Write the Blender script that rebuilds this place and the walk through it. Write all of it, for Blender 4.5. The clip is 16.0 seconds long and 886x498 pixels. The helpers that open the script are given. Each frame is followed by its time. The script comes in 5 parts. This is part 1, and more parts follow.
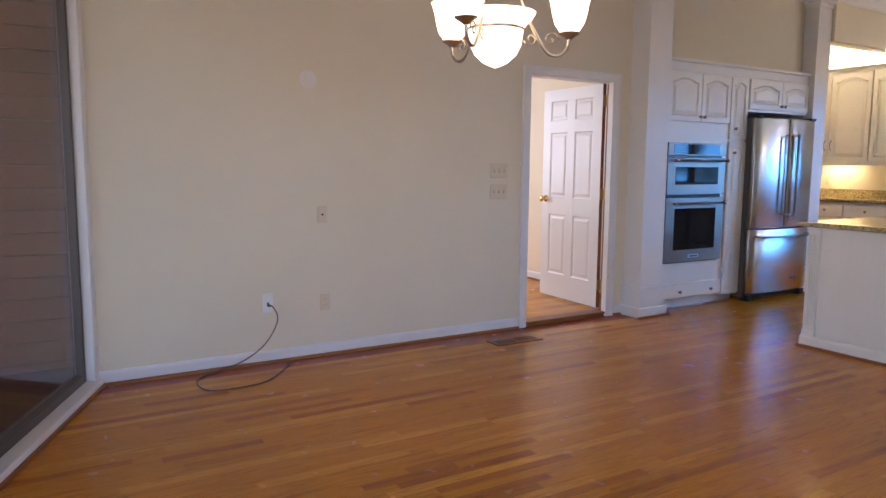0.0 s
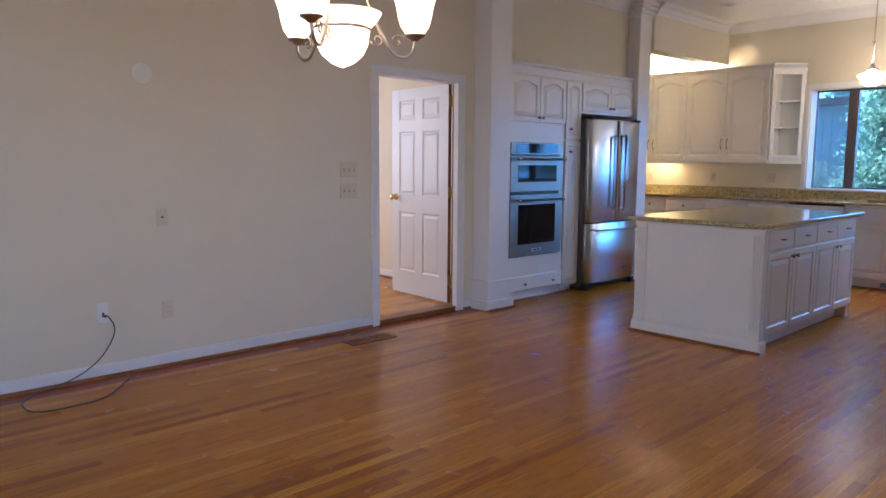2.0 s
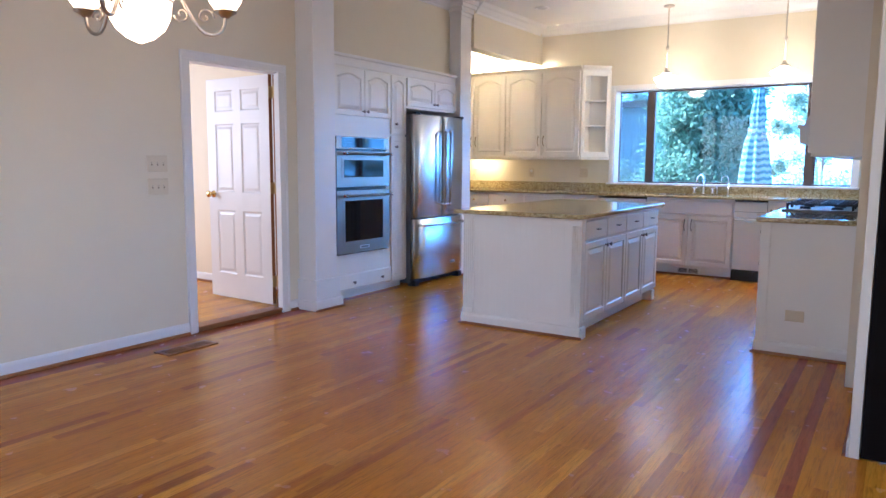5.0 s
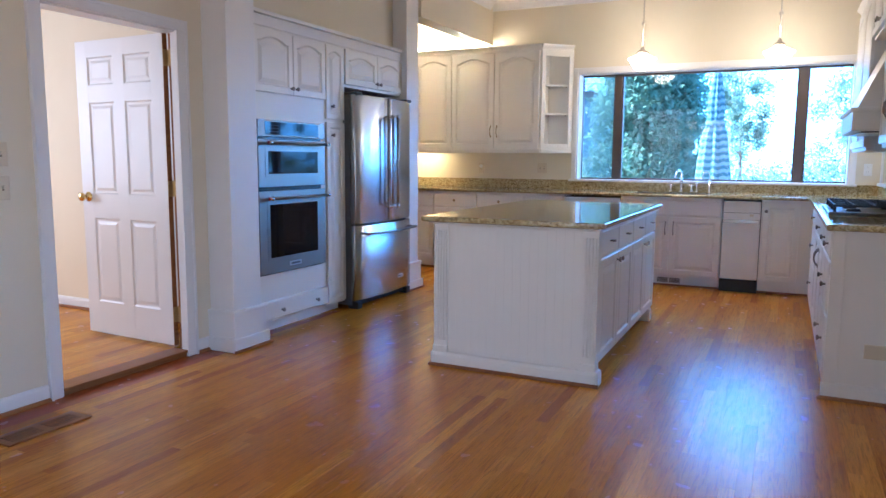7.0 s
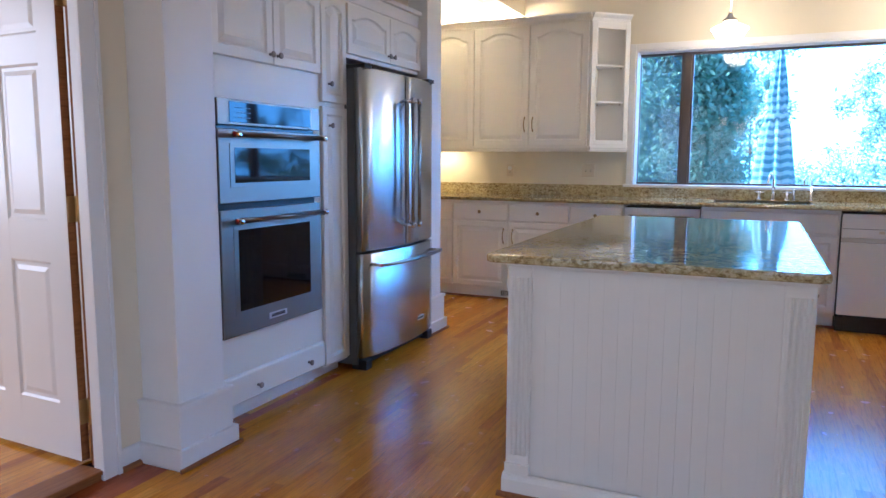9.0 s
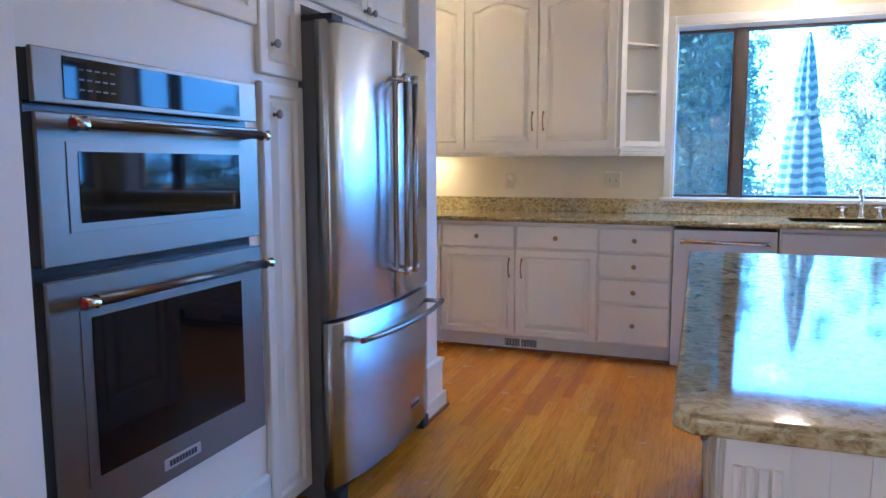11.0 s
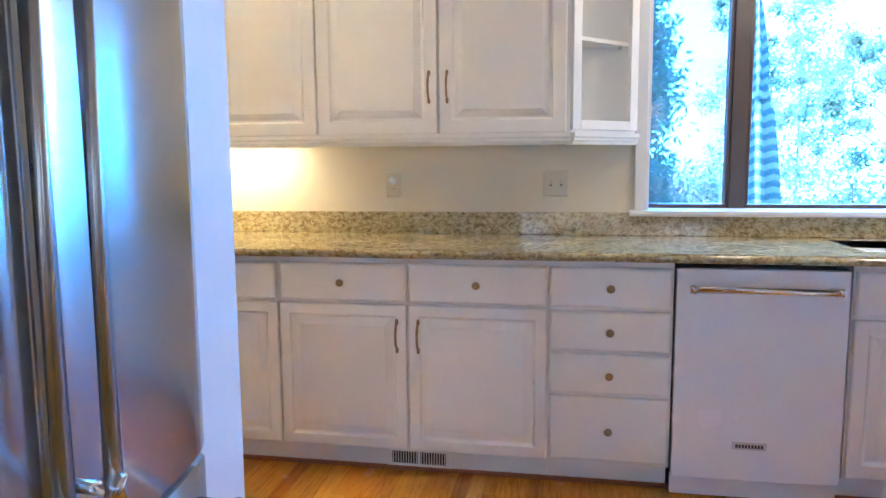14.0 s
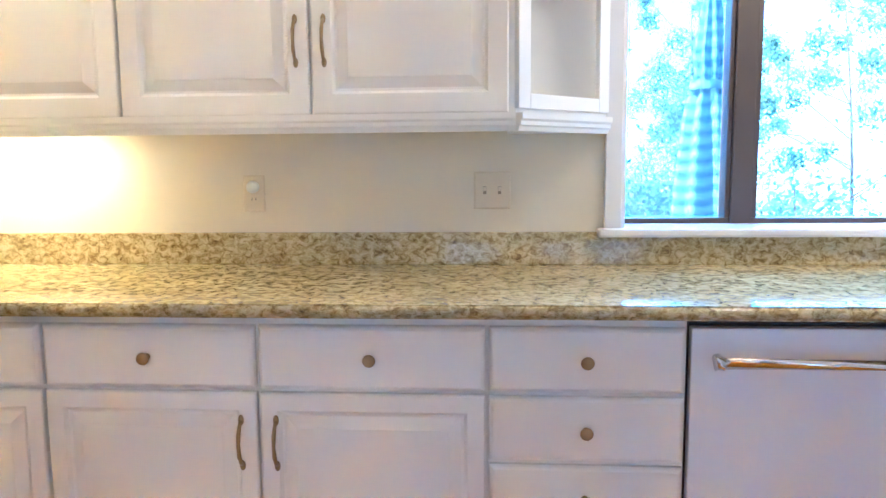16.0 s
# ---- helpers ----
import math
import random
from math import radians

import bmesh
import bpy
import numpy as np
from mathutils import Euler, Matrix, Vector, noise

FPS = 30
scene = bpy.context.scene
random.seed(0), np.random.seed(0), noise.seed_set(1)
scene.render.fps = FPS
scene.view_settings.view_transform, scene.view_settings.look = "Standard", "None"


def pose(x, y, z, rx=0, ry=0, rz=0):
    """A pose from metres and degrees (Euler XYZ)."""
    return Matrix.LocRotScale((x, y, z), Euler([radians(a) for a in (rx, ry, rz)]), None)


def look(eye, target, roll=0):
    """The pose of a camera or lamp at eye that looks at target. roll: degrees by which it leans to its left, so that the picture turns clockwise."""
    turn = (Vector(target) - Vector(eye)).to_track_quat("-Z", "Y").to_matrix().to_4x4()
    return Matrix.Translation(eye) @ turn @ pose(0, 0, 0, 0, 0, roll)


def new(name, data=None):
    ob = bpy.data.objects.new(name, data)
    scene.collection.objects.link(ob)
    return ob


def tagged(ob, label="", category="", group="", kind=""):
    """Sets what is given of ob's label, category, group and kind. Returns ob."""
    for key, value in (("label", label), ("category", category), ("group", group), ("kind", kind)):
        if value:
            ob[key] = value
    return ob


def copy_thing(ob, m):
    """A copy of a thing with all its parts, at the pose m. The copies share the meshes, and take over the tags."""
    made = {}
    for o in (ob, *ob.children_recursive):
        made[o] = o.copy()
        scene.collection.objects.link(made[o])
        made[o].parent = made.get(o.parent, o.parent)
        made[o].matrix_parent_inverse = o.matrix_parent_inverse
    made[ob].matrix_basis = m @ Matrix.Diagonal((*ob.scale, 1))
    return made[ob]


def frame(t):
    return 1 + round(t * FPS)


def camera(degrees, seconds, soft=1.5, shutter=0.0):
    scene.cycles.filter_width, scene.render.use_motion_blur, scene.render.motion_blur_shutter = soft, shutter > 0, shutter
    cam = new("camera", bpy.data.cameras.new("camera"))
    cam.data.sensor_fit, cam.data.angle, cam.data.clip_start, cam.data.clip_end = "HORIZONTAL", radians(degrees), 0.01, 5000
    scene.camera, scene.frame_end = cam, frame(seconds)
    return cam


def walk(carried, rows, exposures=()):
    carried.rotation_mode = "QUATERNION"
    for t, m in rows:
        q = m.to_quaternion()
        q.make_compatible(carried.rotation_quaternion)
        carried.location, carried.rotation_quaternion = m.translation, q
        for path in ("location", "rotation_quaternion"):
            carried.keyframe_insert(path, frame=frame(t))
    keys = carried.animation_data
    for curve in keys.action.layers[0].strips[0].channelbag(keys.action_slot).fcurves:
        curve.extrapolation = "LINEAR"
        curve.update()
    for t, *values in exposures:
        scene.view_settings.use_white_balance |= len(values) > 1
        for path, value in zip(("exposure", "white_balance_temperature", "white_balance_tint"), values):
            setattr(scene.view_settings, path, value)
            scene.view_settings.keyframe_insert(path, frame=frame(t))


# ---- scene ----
cam = camera(64.0, 16.0)
EXPO = ((0, 2.18, 5607, 21), (0.5, 2.16, 5607, 21), (1, 1.95, 5553, 21), (2, 1.89, 5371, 22), (2.5, 1.97, 5230, 21), (3.5, 2.47, 5154, 19), (4.5, 2.53, 5143, 20), (8, 2.22, 5123, 18), (11, 2.26, 5103, 19), (13, 2.42, 4967, 17), (14, 2.70, 4918, 17), (15, 3.04, 4879, 15), (16, 3.12, 4808, 15))   # (t, stops, kelvin, tint)
SOUTH_W, WEST_W, HALL_W = 4.9, 0.2, 10.0
CHAND_E, PEND_E, TUBE_E, SKY_E = 1.1, 8.5, 10.0, 3.5
PATH = [
    (0, (0.062, 0.322, 1.313), (1.089, 2.021, 1.073), 0.5),
    (0.5, (0.068, 0.307, 1.321), (1.195, 1.942, 1.078), 0.5),
    (1, (0.067, 0.302, 1.332), (1.282, 1.871, 1.084), 0.5),
    (1.5, (0.051, 0.316, 1.330), (1.345, 1.820, 1.084), 0.5),
    (2, (0.052, 0.316, 1.325), (1.411, 1.763, 1.081), 0.4),
    (2.5, (0.055, 0.310, 1.325), (1.471, 1.701, 1.080), 0.4),
    (3, (0.061, 0.302, 1.327), (1.529, 1.638, 1.081), 0.4),
    (3.5, (0.059, 0.297, 1.324), (1.581, 1.572, 1.080), 0.4),
    (4, (0.064, 0.292, 1.321), (1.636, 1.505, 1.076), 0.3),
    (4.5, (0.081, 0.307, 1.300), (1.701, 1.454, 1.058), 0.3),
    (7, (1.169, 1.445, 1.249), (2.958, 2.303, 0.999), 0.4),
    (7.5, (1.513, 1.722, 1.264), (3.313, 2.558, 1.016), 0.2),
    (8, (1.833, 2.007, 1.254), (3.636, 2.839, 1.009), 0.1),
    (8.5, (2.195, 2.256, 1.245), (4.001, 3.080, 0.998), 0.2),
    (11, (3.890, 3.375, 1.268), (5.755, 4.058, 1.034), -0.1),
    (11.5, (4.214, 3.515, 1.254), (6.107, 4.119, 1.022), -0.2),
    (12, (4.565, 3.617, 1.264), (6.471, 4.179, 1.032), -0.3),
    (12.5, (4.883, 3.722, 1.271), (6.799, 4.246, 1.034), -0.4),
    (13, (5.171, 3.819, 1.257), (7.111, 4.246, 1.024), -0.4),
    (13.5, (5.523, 3.870, 1.260), (7.474, 4.240, 1.022), -0.4),
    (14, (5.826, 3.921, 1.255), (7.780, 4.271, 1.016), -0.4),
    (14.5, (6.132, 3.983, 1.257), (8.091, 4.313, 1.025), -0.5),
    (15, (6.411, 4.006, 1.250), (8.375, 4.305, 1.016), -0.5),
    (15.5, (6.663, 3.991, 1.248), (8.633, 4.246, 1.018), -0.4),
    (16, (6.876, 3.980, 1.241), (8.858, 4.122, 1.006), -0.5),
]
walk(cam, [(t, look(eye, target, roll)) for t, eye, target, roll in PATH],
     exposures=[(t, e, k, tint) for t, e, k, tint in EXPO])

# ---- light ----
world = bpy.data.worlds.new("world")
scene.world = world
world.use_nodes = True
wn = world.node_tree
sky = wn.nodes.new("ShaderNodeTexSky")
sky.sky_type = 'NISHITA'
sky.sun_disc = False
sky.sun_elevation = radians(52)
sky.sun_rotation = radians(8)
wn.links.new(sky.outputs[0], wn.nodes["Background"].inputs[0])
wn.nodes["Background"].inputs[1].default_value = 0.15
sun_data = bpy.data.lights.new("sun", 'SUN')
sun_data.energy, sun_data.angle, sun_data.color = 5.0, radians(0.5), (1.0, 0.95, 0.86)
sun = new("sun", sun_data)
sun.matrix_world = look((4.4, 24, 31), (2.0, 5.0, 0))
LAMP = (1.0, 0.66, 0.36)


def area_lamp(name, eye, target, sx, sy, watts, color):
    d = bpy.data.lights.new(name, 'AREA')
    d.shape, d.size, d.size_y, d.energy, d.color = 'RECTANGLE', sx, sy, watts, color
    ob = new(name, d)
    ob.matrix_world = look(eye, target)
    return ob


DAY = (0.90, 0.83, 0.92)
area_lamp("window_skylight_south", (2.3, -2.30, 1.5), (4.5, 1.9, 1.35), 1.7, 1.7, SOUTH_W, DAY)
area_lamp("window_skylight_west", (-0.20, 3.045, 1.3), (0.725, 2.665, 1.2), 3.2, 2.2, WEST_W, DAY)
# Unseen fill lamp that brightens the hall, where no window is built
area_lamp("window_skylight_hall", (3.0, 7.9, 1.6), (4.2, 5.5, 1.0), 1.3, 1.4, HALL_W, (0.95, 0.97, 1.0))


# ---- materials ----
def material(name, color=(0.8, 0.8, 0.8), rough=0.5, metal=0.0):
    m = bpy.data.materials.new(name)
    m.use_nodes = True
    b = m.node_tree.nodes["Principled BSDF"]
    b.inputs["Base Color"].default_value = (*color, 1)
    b.inputs["Roughness"].default_value = rough
    b.inputs["Metallic"].default_value = metal
    return m, m.node_tree, b


def node(nt, kind, **inputs):
    n = nt.nodes.new(kind)
    for k, v in inputs.items():
        n.inputs[k.replace("_", " ")].default_value = v
    return n


def coords(nt, scale=(1, 1, 1)):
    tc = nt.nodes.new("ShaderNodeNewGeometry")
    mp = nt.nodes.new("ShaderNodeMapping")
    mp.inputs["Scale"].default_value = scale
    nt.links.new(tc.outputs["Position"], mp.inputs["Vector"])
    return mp.outputs[0]


def ramp(nt, src, *stops):
    r = nt.nodes.new("ShaderNodeValToRGB")
    e = r.color_ramp.elements
    while len(e) < len(stops):
        e.new(0.5)
    for el, (p, c) in zip(e, stops):
        el.position, el.color = p, (*c, 1)
    nt.links.new(src, r.inputs[0])
    return r.outputs[0]


def bump(nt, b, src, strength, distance):
    n = node(nt, "ShaderNodeBump", Strength=strength, Distance=distance)
    nt.links.new(src, n.inputs["Height"])
    nt.links.new(n.outputs[0], b.inputs["Normal"])


def painted(name, c0, c1, rough, fine=180.0, relief=0.08, distance=0.001):
    """Paint: slight mottling, roller or brush relief, roughness that varies."""
    m, nt, b = material(name, c0, rough)
    v = coords(nt)
    big = node(nt, "ShaderNodeTexNoise", Scale=1.7, Detail=4.0, Roughness=0.6)
    small = node(nt, "ShaderNodeTexNoise", Scale=fine, Detail=2.0)
    nt.links.new(v, big.inputs["Vector"])
    nt.links.new(v, small.inputs["Vector"])
    nt.links.new(ramp(nt, big.outputs[0], (0.3, c1), (0.7, c0)), b.inputs["Base Color"])
    rr = node(nt, "ShaderNodeMapRange", To_Min=rough - 0.06, To_Max=rough + 0.08)
    nt.links.new(big.outputs[0], rr.inputs[0])
    nt.links.new(rr.outputs[0], b.inputs["Roughness"])
    bump(nt, b, small.outputs[0], relief, distance)
    return m


CREAM = painted("cream_wall_paint", (0.76, 0.69, 0.54), (0.73, 0.655, 0.505), 0.6)
HALLPAINT = painted("buff_wall_paint", (0.80, 0.70, 0.51), (0.77, 0.67, 0.48), 0.6)
WHITE = painted("white_cabinet_paint", (0.82, 0.795, 0.735), (0.79, 0.765, 0.705), 0.34, 60.0, 0.05)
ENAMEL = painted("white_appliance_enamel", (0.80, 0.80, 0.81), (0.78, 0.78, 0.79), 0.24, 90.0, 0.02)
TRIM = painted("white_trim_paint", (0.80, 0.785, 0.77), (0.77, 0.755, 0.74), 0.32, 70.0, 0.05)
CEIL = painted("ceiling_paint", (0.82, 0.80, 0.76), (0.80, 0.78, 0.74), 0.8)
PLASTIC = material("ivory_plastic", (0.68, 0.59, 0.43), 0.35)[0]
PLASTIC_W = material("white_plastic", (0.80, 0.79, 0.76), 0.35)[0]
DARK = material("dark_slot", (0.015, 0.013, 0.012), 0.5)[0]
MARKS = material("dim_display_marks", (0.10, 0.11, 0.13), 0.4)[0]
PATCH = material("pale_wall_patch", (0.80, 0.76, 0.72), 0.5)[0]
BLACK = material("black_enamel", (0.012, 0.012, 0.014), 0.25)[0]
# Ivory darkened in the colour for the shade inside toggle slots
SLOT = material("shaded_ivory_slot", (0.24, 0.19, 0.12), 0.5)[0]
RUBBER = material("black_rubber", (0.02, 0.02, 0.02), 0.6)[0]
IRON = material("cast_iron", (0.018, 0.018, 0.02), 0.55)[0]
BRASS = material("polished_brass", (0.80, 0.58, 0.24), 0.22, 1.0)[0]
ANTIQUE = material("antique_brass", (0.33, 0.24, 0.13), 0.38, 1.0)[0]
HINGE = material("aged_brass_hinge", (0.50, 0.33, 0.13), 0.42, 0.8)[0]
PEWTER = material("dark_pewter", (0.30, 0.27, 0.24), 0.36, 1.0)[0]
NICKEL = material("brushed_nickel", (0.55, 0.50, 0.43), 0.30, 1.0)[0]
CHROME = material("chrome", (0.80, 0.80, 0.80), 0.10, 1.0)[0]
BRONZE = material("bronze_anodised_frame", (0.085, 0.062, 0.05), 0.42)[0]
RED = material("red_enamel_medallion", (0.35, 0.02, 0.02), 0.3)[0]
GREYPLATE = material("grey_badge_plate", (0.55, 0.55, 0.56), 0.35, 0.7)[0]
BADGEINK = material("dark_badge_print", (0.03, 0.03, 0.035), 0.5)[0]
CORD = material("grey_cable_sheath", (0.10, 0.085, 0.08), 0.5)[0]
OVENGLASS = material("black_oven_glass", (0.006, 0.006, 0.008), 0.04)[0]
OVENGLASS.node_tree.nodes["Principled BSDF"].inputs["Specular IOR Level"].default_value = 0.3
# Near-black with almost no specular, for the closet door and lining
CLOSETBLACK = painted("near_black_matt", (0.010, 0.007, 0.005), (0.006, 0.004, 0.003), 0.8)
CLOSETBLACK.node_tree.nodes["Principled BSDF"].inputs["Specular IOR Level"].default_value = 0.08


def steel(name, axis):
    # Tone by axis: fridge copy tinted for sky light, oven copy darkened against glare
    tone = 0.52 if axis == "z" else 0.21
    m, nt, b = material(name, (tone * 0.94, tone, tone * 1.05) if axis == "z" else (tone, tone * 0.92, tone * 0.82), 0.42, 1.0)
    v = coords(nt, (2, 2, 400))
    n = node(nt, "ShaderNodeTexNoise", Scale=1.0, Detail=3.0)
    nt.links.new(v, n.inputs["Vector"])
    r = node(nt, "ShaderNodeMapRange", To_Min=0.22 if axis == "z" else 0.30, To_Max=0.25 if axis == "z" else 0.34)
    nt.links.new(n.outputs[0], r.inputs[0])
    nt.links.new(r.outputs[0], b.inputs["Roughness"])
    b.inputs["Anisotropic"].default_value = 0.97 if axis == "z" else 0.7
    wave = node(nt, "ShaderNodeTexNoise", Scale=5.0, Detail=1.0)
    nt.links.new(coords(nt, (1.0, 1.0, 0.35)), wave.inputs["Vector"])
    bump(nt, b, wave.outputs[0], 0.25, 0.012)
    up = nt.nodes.new("ShaderNodeCombineXYZ")
    up.inputs[2].default_value = 1.0
    nt.links.new(up.outputs[0], b.inputs["Tangent"])
    return m


STEEL = steel("brushed_steel_sky_tint", "z")
STEEL_DIM = steel("brushed_steel_darkened", "x")


def granite():
    m, nt, b = material("speckled_granite", (0.4, 0.33, 0.2), 0.06)
    v = coords(nt, (1.0, 0.8, 1.1))
    a = node(nt, "ShaderNodeTexNoise", Scale=52.0, Detail=6.0, Roughness=0.68, Distortion=0.7)
    c = node(nt, "ShaderNodeTexVoronoi", Scale=75.0)
    d = node(nt, "ShaderNodeTexNoise", Scale=9.0, Detail=4.0)
    for n in (a, c, d):
        nt.links.new(v, n.inputs["Vector"])
    base = ramp(nt, a.outputs[0], (0.30, (0.12, 0.08, 0.04)), (0.41, (0.31, 0.23, 0.095)), (0.50, (0.49, 0.405, 0.195)), (0.60, (0.66, 0.58, 0.35)), (0.74, (0.42, 0.33, 0.17)))
    spots = ramp(nt, c.outputs["Distance"], (0.0, (0.35, 0.3, 0.25)), (0.30, (1, 1, 1)), (1.0, (1, 1, 1)))
    mix = nt.nodes.new("ShaderNodeMixRGB")
    mix.blend_type = 'MULTIPLY'
    mix.inputs[0].default_value = 0.38
    nt.links.new(base, mix.inputs[1])
    nt.links.new(spots, mix.inputs[2])
    tone = nt.nodes.new("ShaderNodeMixRGB")
    tone.blend_type = 'MULTIPLY'
    tone.inputs[0].default_value = 0.6
    nt.links.new(mix.outputs[0], tone.inputs[1])
    nt.links.new(ramp(nt, d.outputs[0], (0.3, (0.72, 0.66, 0.58)), (0.7, (1.0, 1.0, 1.0))), tone.inputs[2])
    nt.links.new(tone.outputs[0], b.inputs["Base Color"])
    return m


GRANITE = granite()


def oak(name, dark, mid, light, rough):
    """Varnished oak: grain drawn along x, a tone of its own for each board."""
    m, nt, b = material(name, mid, rough)
    info = nt.nodes.new("ShaderNodeObjectInfo")
    geo = nt.nodes.new("ShaderNodeNewGeometry")
    add = nt.nodes.new("ShaderNodeMath")
    add.operation = 'ADD'
    nt.links.new(info.outputs["Random"], add.inputs[0])
    nt.links.new(geo.outputs["Random Per Island"], add.inputs[1])
    fr = nt.nodes.new("ShaderNodeMath")
    fr.operation = 'FRACT'
    nt.links.new(add.outputs[0], fr.inputs[0])
    off = nt.nodes.new("ShaderNodeCombineXYZ")
    mul = nt.nodes.new("ShaderNodeMath")
    mul.operation = 'MULTIPLY'
    mul.inputs[1].default_value = 37.0
    nt.links.new(fr.outputs[0], mul.inputs[0])
    nt.links.new(mul.outputs[0], off.inputs[0])
    nt.links.new(mul.outputs[0], off.inputs[2])
    va = nt.nodes.new("ShaderNodeVectorMath")
    nt.links.new(geo.outputs["Position"], va.inputs[0])
    nt.links.new(off.outputs[0], va.inputs[1])
    mp = nt.nodes.new("ShaderNodeMapping")
    mp.inputs["Scale"].default_value = (1.6, 26.0, 26.0)
    nt.links.new(va.outputs[0], mp.inputs["Vector"])
    grain = node(nt, "ShaderNodeTexNoise", Scale=2.2, Detail=6.0, Roughness=0.62, Distortion=1.6)
    nt.links.new(mp.outputs[0], grain.inputs["Vector"])
    fine = node(nt, "ShaderNodeTexNoise", Scale=16.0, Detail=3.0)
    nt.links.new(mp.outputs[0], fine.inputs["Vector"])
    tone = ramp(nt, fr.outputs[0], (0.0, dark), (0.22, mid), (0.75, mid), (1.0, light))
    g = ramp(nt, grain.outputs[0], (0.30, (0.60, 0.50, 0.42)), (0.52, (1, 1, 1)), (0.75, (1.12, 1.08, 1.02)))
    f = ramp(nt, fine.outputs[0], (0.30, (0.80, 0.74, 0.68)), (0.55, (1, 1, 1)))
    mix = nt.nodes.new("ShaderNodeMixRGB")
    mix.blend_type = 'MULTIPLY'
    mix.inputs[0].default_value = 0.95
    nt.links.new(tone, mix.inputs[1])
    nt.links.new(g, mix.inputs[2])
    mix2 = nt.nodes.new("ShaderNodeMixRGB")
    mix2.blend_type = 'MULTIPLY'
    mix2.inputs[0].default_value = 0.6
    nt.links.new(mix.outputs[0], mix2.inputs[1])
    nt.links.new(f, mix2.inputs[2])
    nt.links.new(mix2.outputs[0], b.inputs["Base Color"])
    wave = node(nt, "ShaderNodeTexNoise", Scale=9.0, Detail=2.0)
    nt.links.new(geo.outputs["Position"], wave.inputs["Vector"])
    rr = node(nt, "ShaderNodeMapRange", To_Min=rough - 0.05, To_Max=rough + 0.07)
    nt.links.new(wave.outputs[0], rr.inputs[0])
    nt.links.new(rr.outputs[0], b.inputs["Roughness"])
    bump(nt, b, grain.outputs[0], 0.10, 0.0012)
    b.inputs["Specular IOR Level"].default_value = 0.20
    return m


OAK = oak("varnished_oak", (0.40, 0.135, 0.009), (0.59, 0.235, 0.013), (0.74, 0.345, 0.029), 0.24)
CHERRY = oak("reddish_oak_border", (0.24, 0.050, 0.014), (0.34, 0.080, 0.020), (0.42, 0.120, 0.03), 0.24)
SHOE = oak("oak_shoe_moulding", (0.22, 0.08, 0.03), (0.30, 0.12, 0.04), (0.34, 0.15, 0.05), 0.35)


def glowing(name, color, strength, base=(0.9, 0.88, 0.84)):
    m, nt, b = material(name, base, 0.3)
    b.inputs["Emission Color"].default_value = (*color, 1)
    b.inputs["Emission Strength"].default_value = strength
    return m


SHADE = glowing("lit_frosted_glass", LAMP, CHAND_E)
SHADEP = glowing("lit_opal_glass", (1.0, 0.78, 0.48), PEND_E)
TUBE = glowing("lit_lamp_tube", (1.0, 0.74, 0.33), TUBE_E)
TUBE_TOP = glowing("lit_top_tube", (1.0, 0.80, 0.48), TUBE_E * 5.0)


def glass():
    m = bpy.data.materials.new("window_glass")
    m.use_nodes = True
    nt = m.node_tree
    nt.nodes.remove(nt.nodes["Principled BSDF"])
    t = nt.nodes.new("ShaderNodeBsdfTransparent")
    g = nt.nodes.new("ShaderNodeBsdfGlossy")
    g.inputs["Roughness"].default_value = 0.01
    w = nt.nodes.new("ShaderNodeLayerWeight")
    w.inputs[0].default_value = 0.5
    p = nt.nodes.new("ShaderNodeMath")
    p.operation = 'POWER'
    p.inputs[1].default_value = 4.0
    nt.links.new(w.outputs["Facing"], p.inputs[0])
    f = nt.nodes.new("ShaderNodeMath")
    f.operation = 'MULTIPLY_ADD'
    f.inputs[1].default_value = 0.7
    f.inputs[2].default_value = 0.022
    nt.links.new(p.outputs[0], f.inputs[0])
    x = nt.nodes.new("ShaderNodeMixShader")
    nt.links.new(f.outputs[0], x.inputs[0])
    nt.links.new(t.outputs[0], x.inputs[1])
    nt.links.new(g.outputs[0], x.inputs[2])
    nt.links.new(x.outputs[0], nt.nodes["Material Output"].inputs[0])
    return m


GLASS = glass()


def screen_mesh():
    m = bpy.data.materials.new("insect_screen_blue_haze")
    m.use_nodes = True
    nt = m.node_tree
    b = nt.nodes["Principled BSDF"]
    # Blue sky haze on the mesh is put into its base colour
    b.inputs["Base Color"].default_value = (0.12, 0.32, 0.46, 1)
    b.inputs["Roughness"].default_value = 0.7
    b.inputs["Alpha"].default_value = 0.28
    return m


SCREEN = screen_mesh()
SKYGLOW = glowing("bright_hazy_sky", (0.145, 0.48, 1.0), SKY_E, (0.0, 0.0, 0.0))
SHED = painted("grey_blue_boards", (0.18, 0.35, 0.47), (0.15, 0.30, 0.42), 0.8)


def leafy(name, a, c, rough=0.55):
    m, nt, b = material(name, a, rough)
    geo = nt.nodes.new("ShaderNodeNewGeometry")
    nt.links.new(ramp(nt, geo.outputs["Random Per Island"], (0.0, a), (1.0, c)), b.inputs["Base Color"])
    tr = nt.nodes.new("ShaderNodeBsdfTranslucent")
    tr.inputs["Color"].default_value = (c[0] * 1.6, c[1] * 1.6, c[2] * 1.4, 1)
    x = nt.nodes.new("ShaderNodeMixShader")
    x.inputs[0].default_value = 0.4
    nt.links.new(b.outputs[0], x.inputs[1])
    nt.links.new(tr.outputs[0], x.inputs[2])
    nt.links.new(x.outputs[0], nt.nodes["Material Output"].inputs[0])
    return m


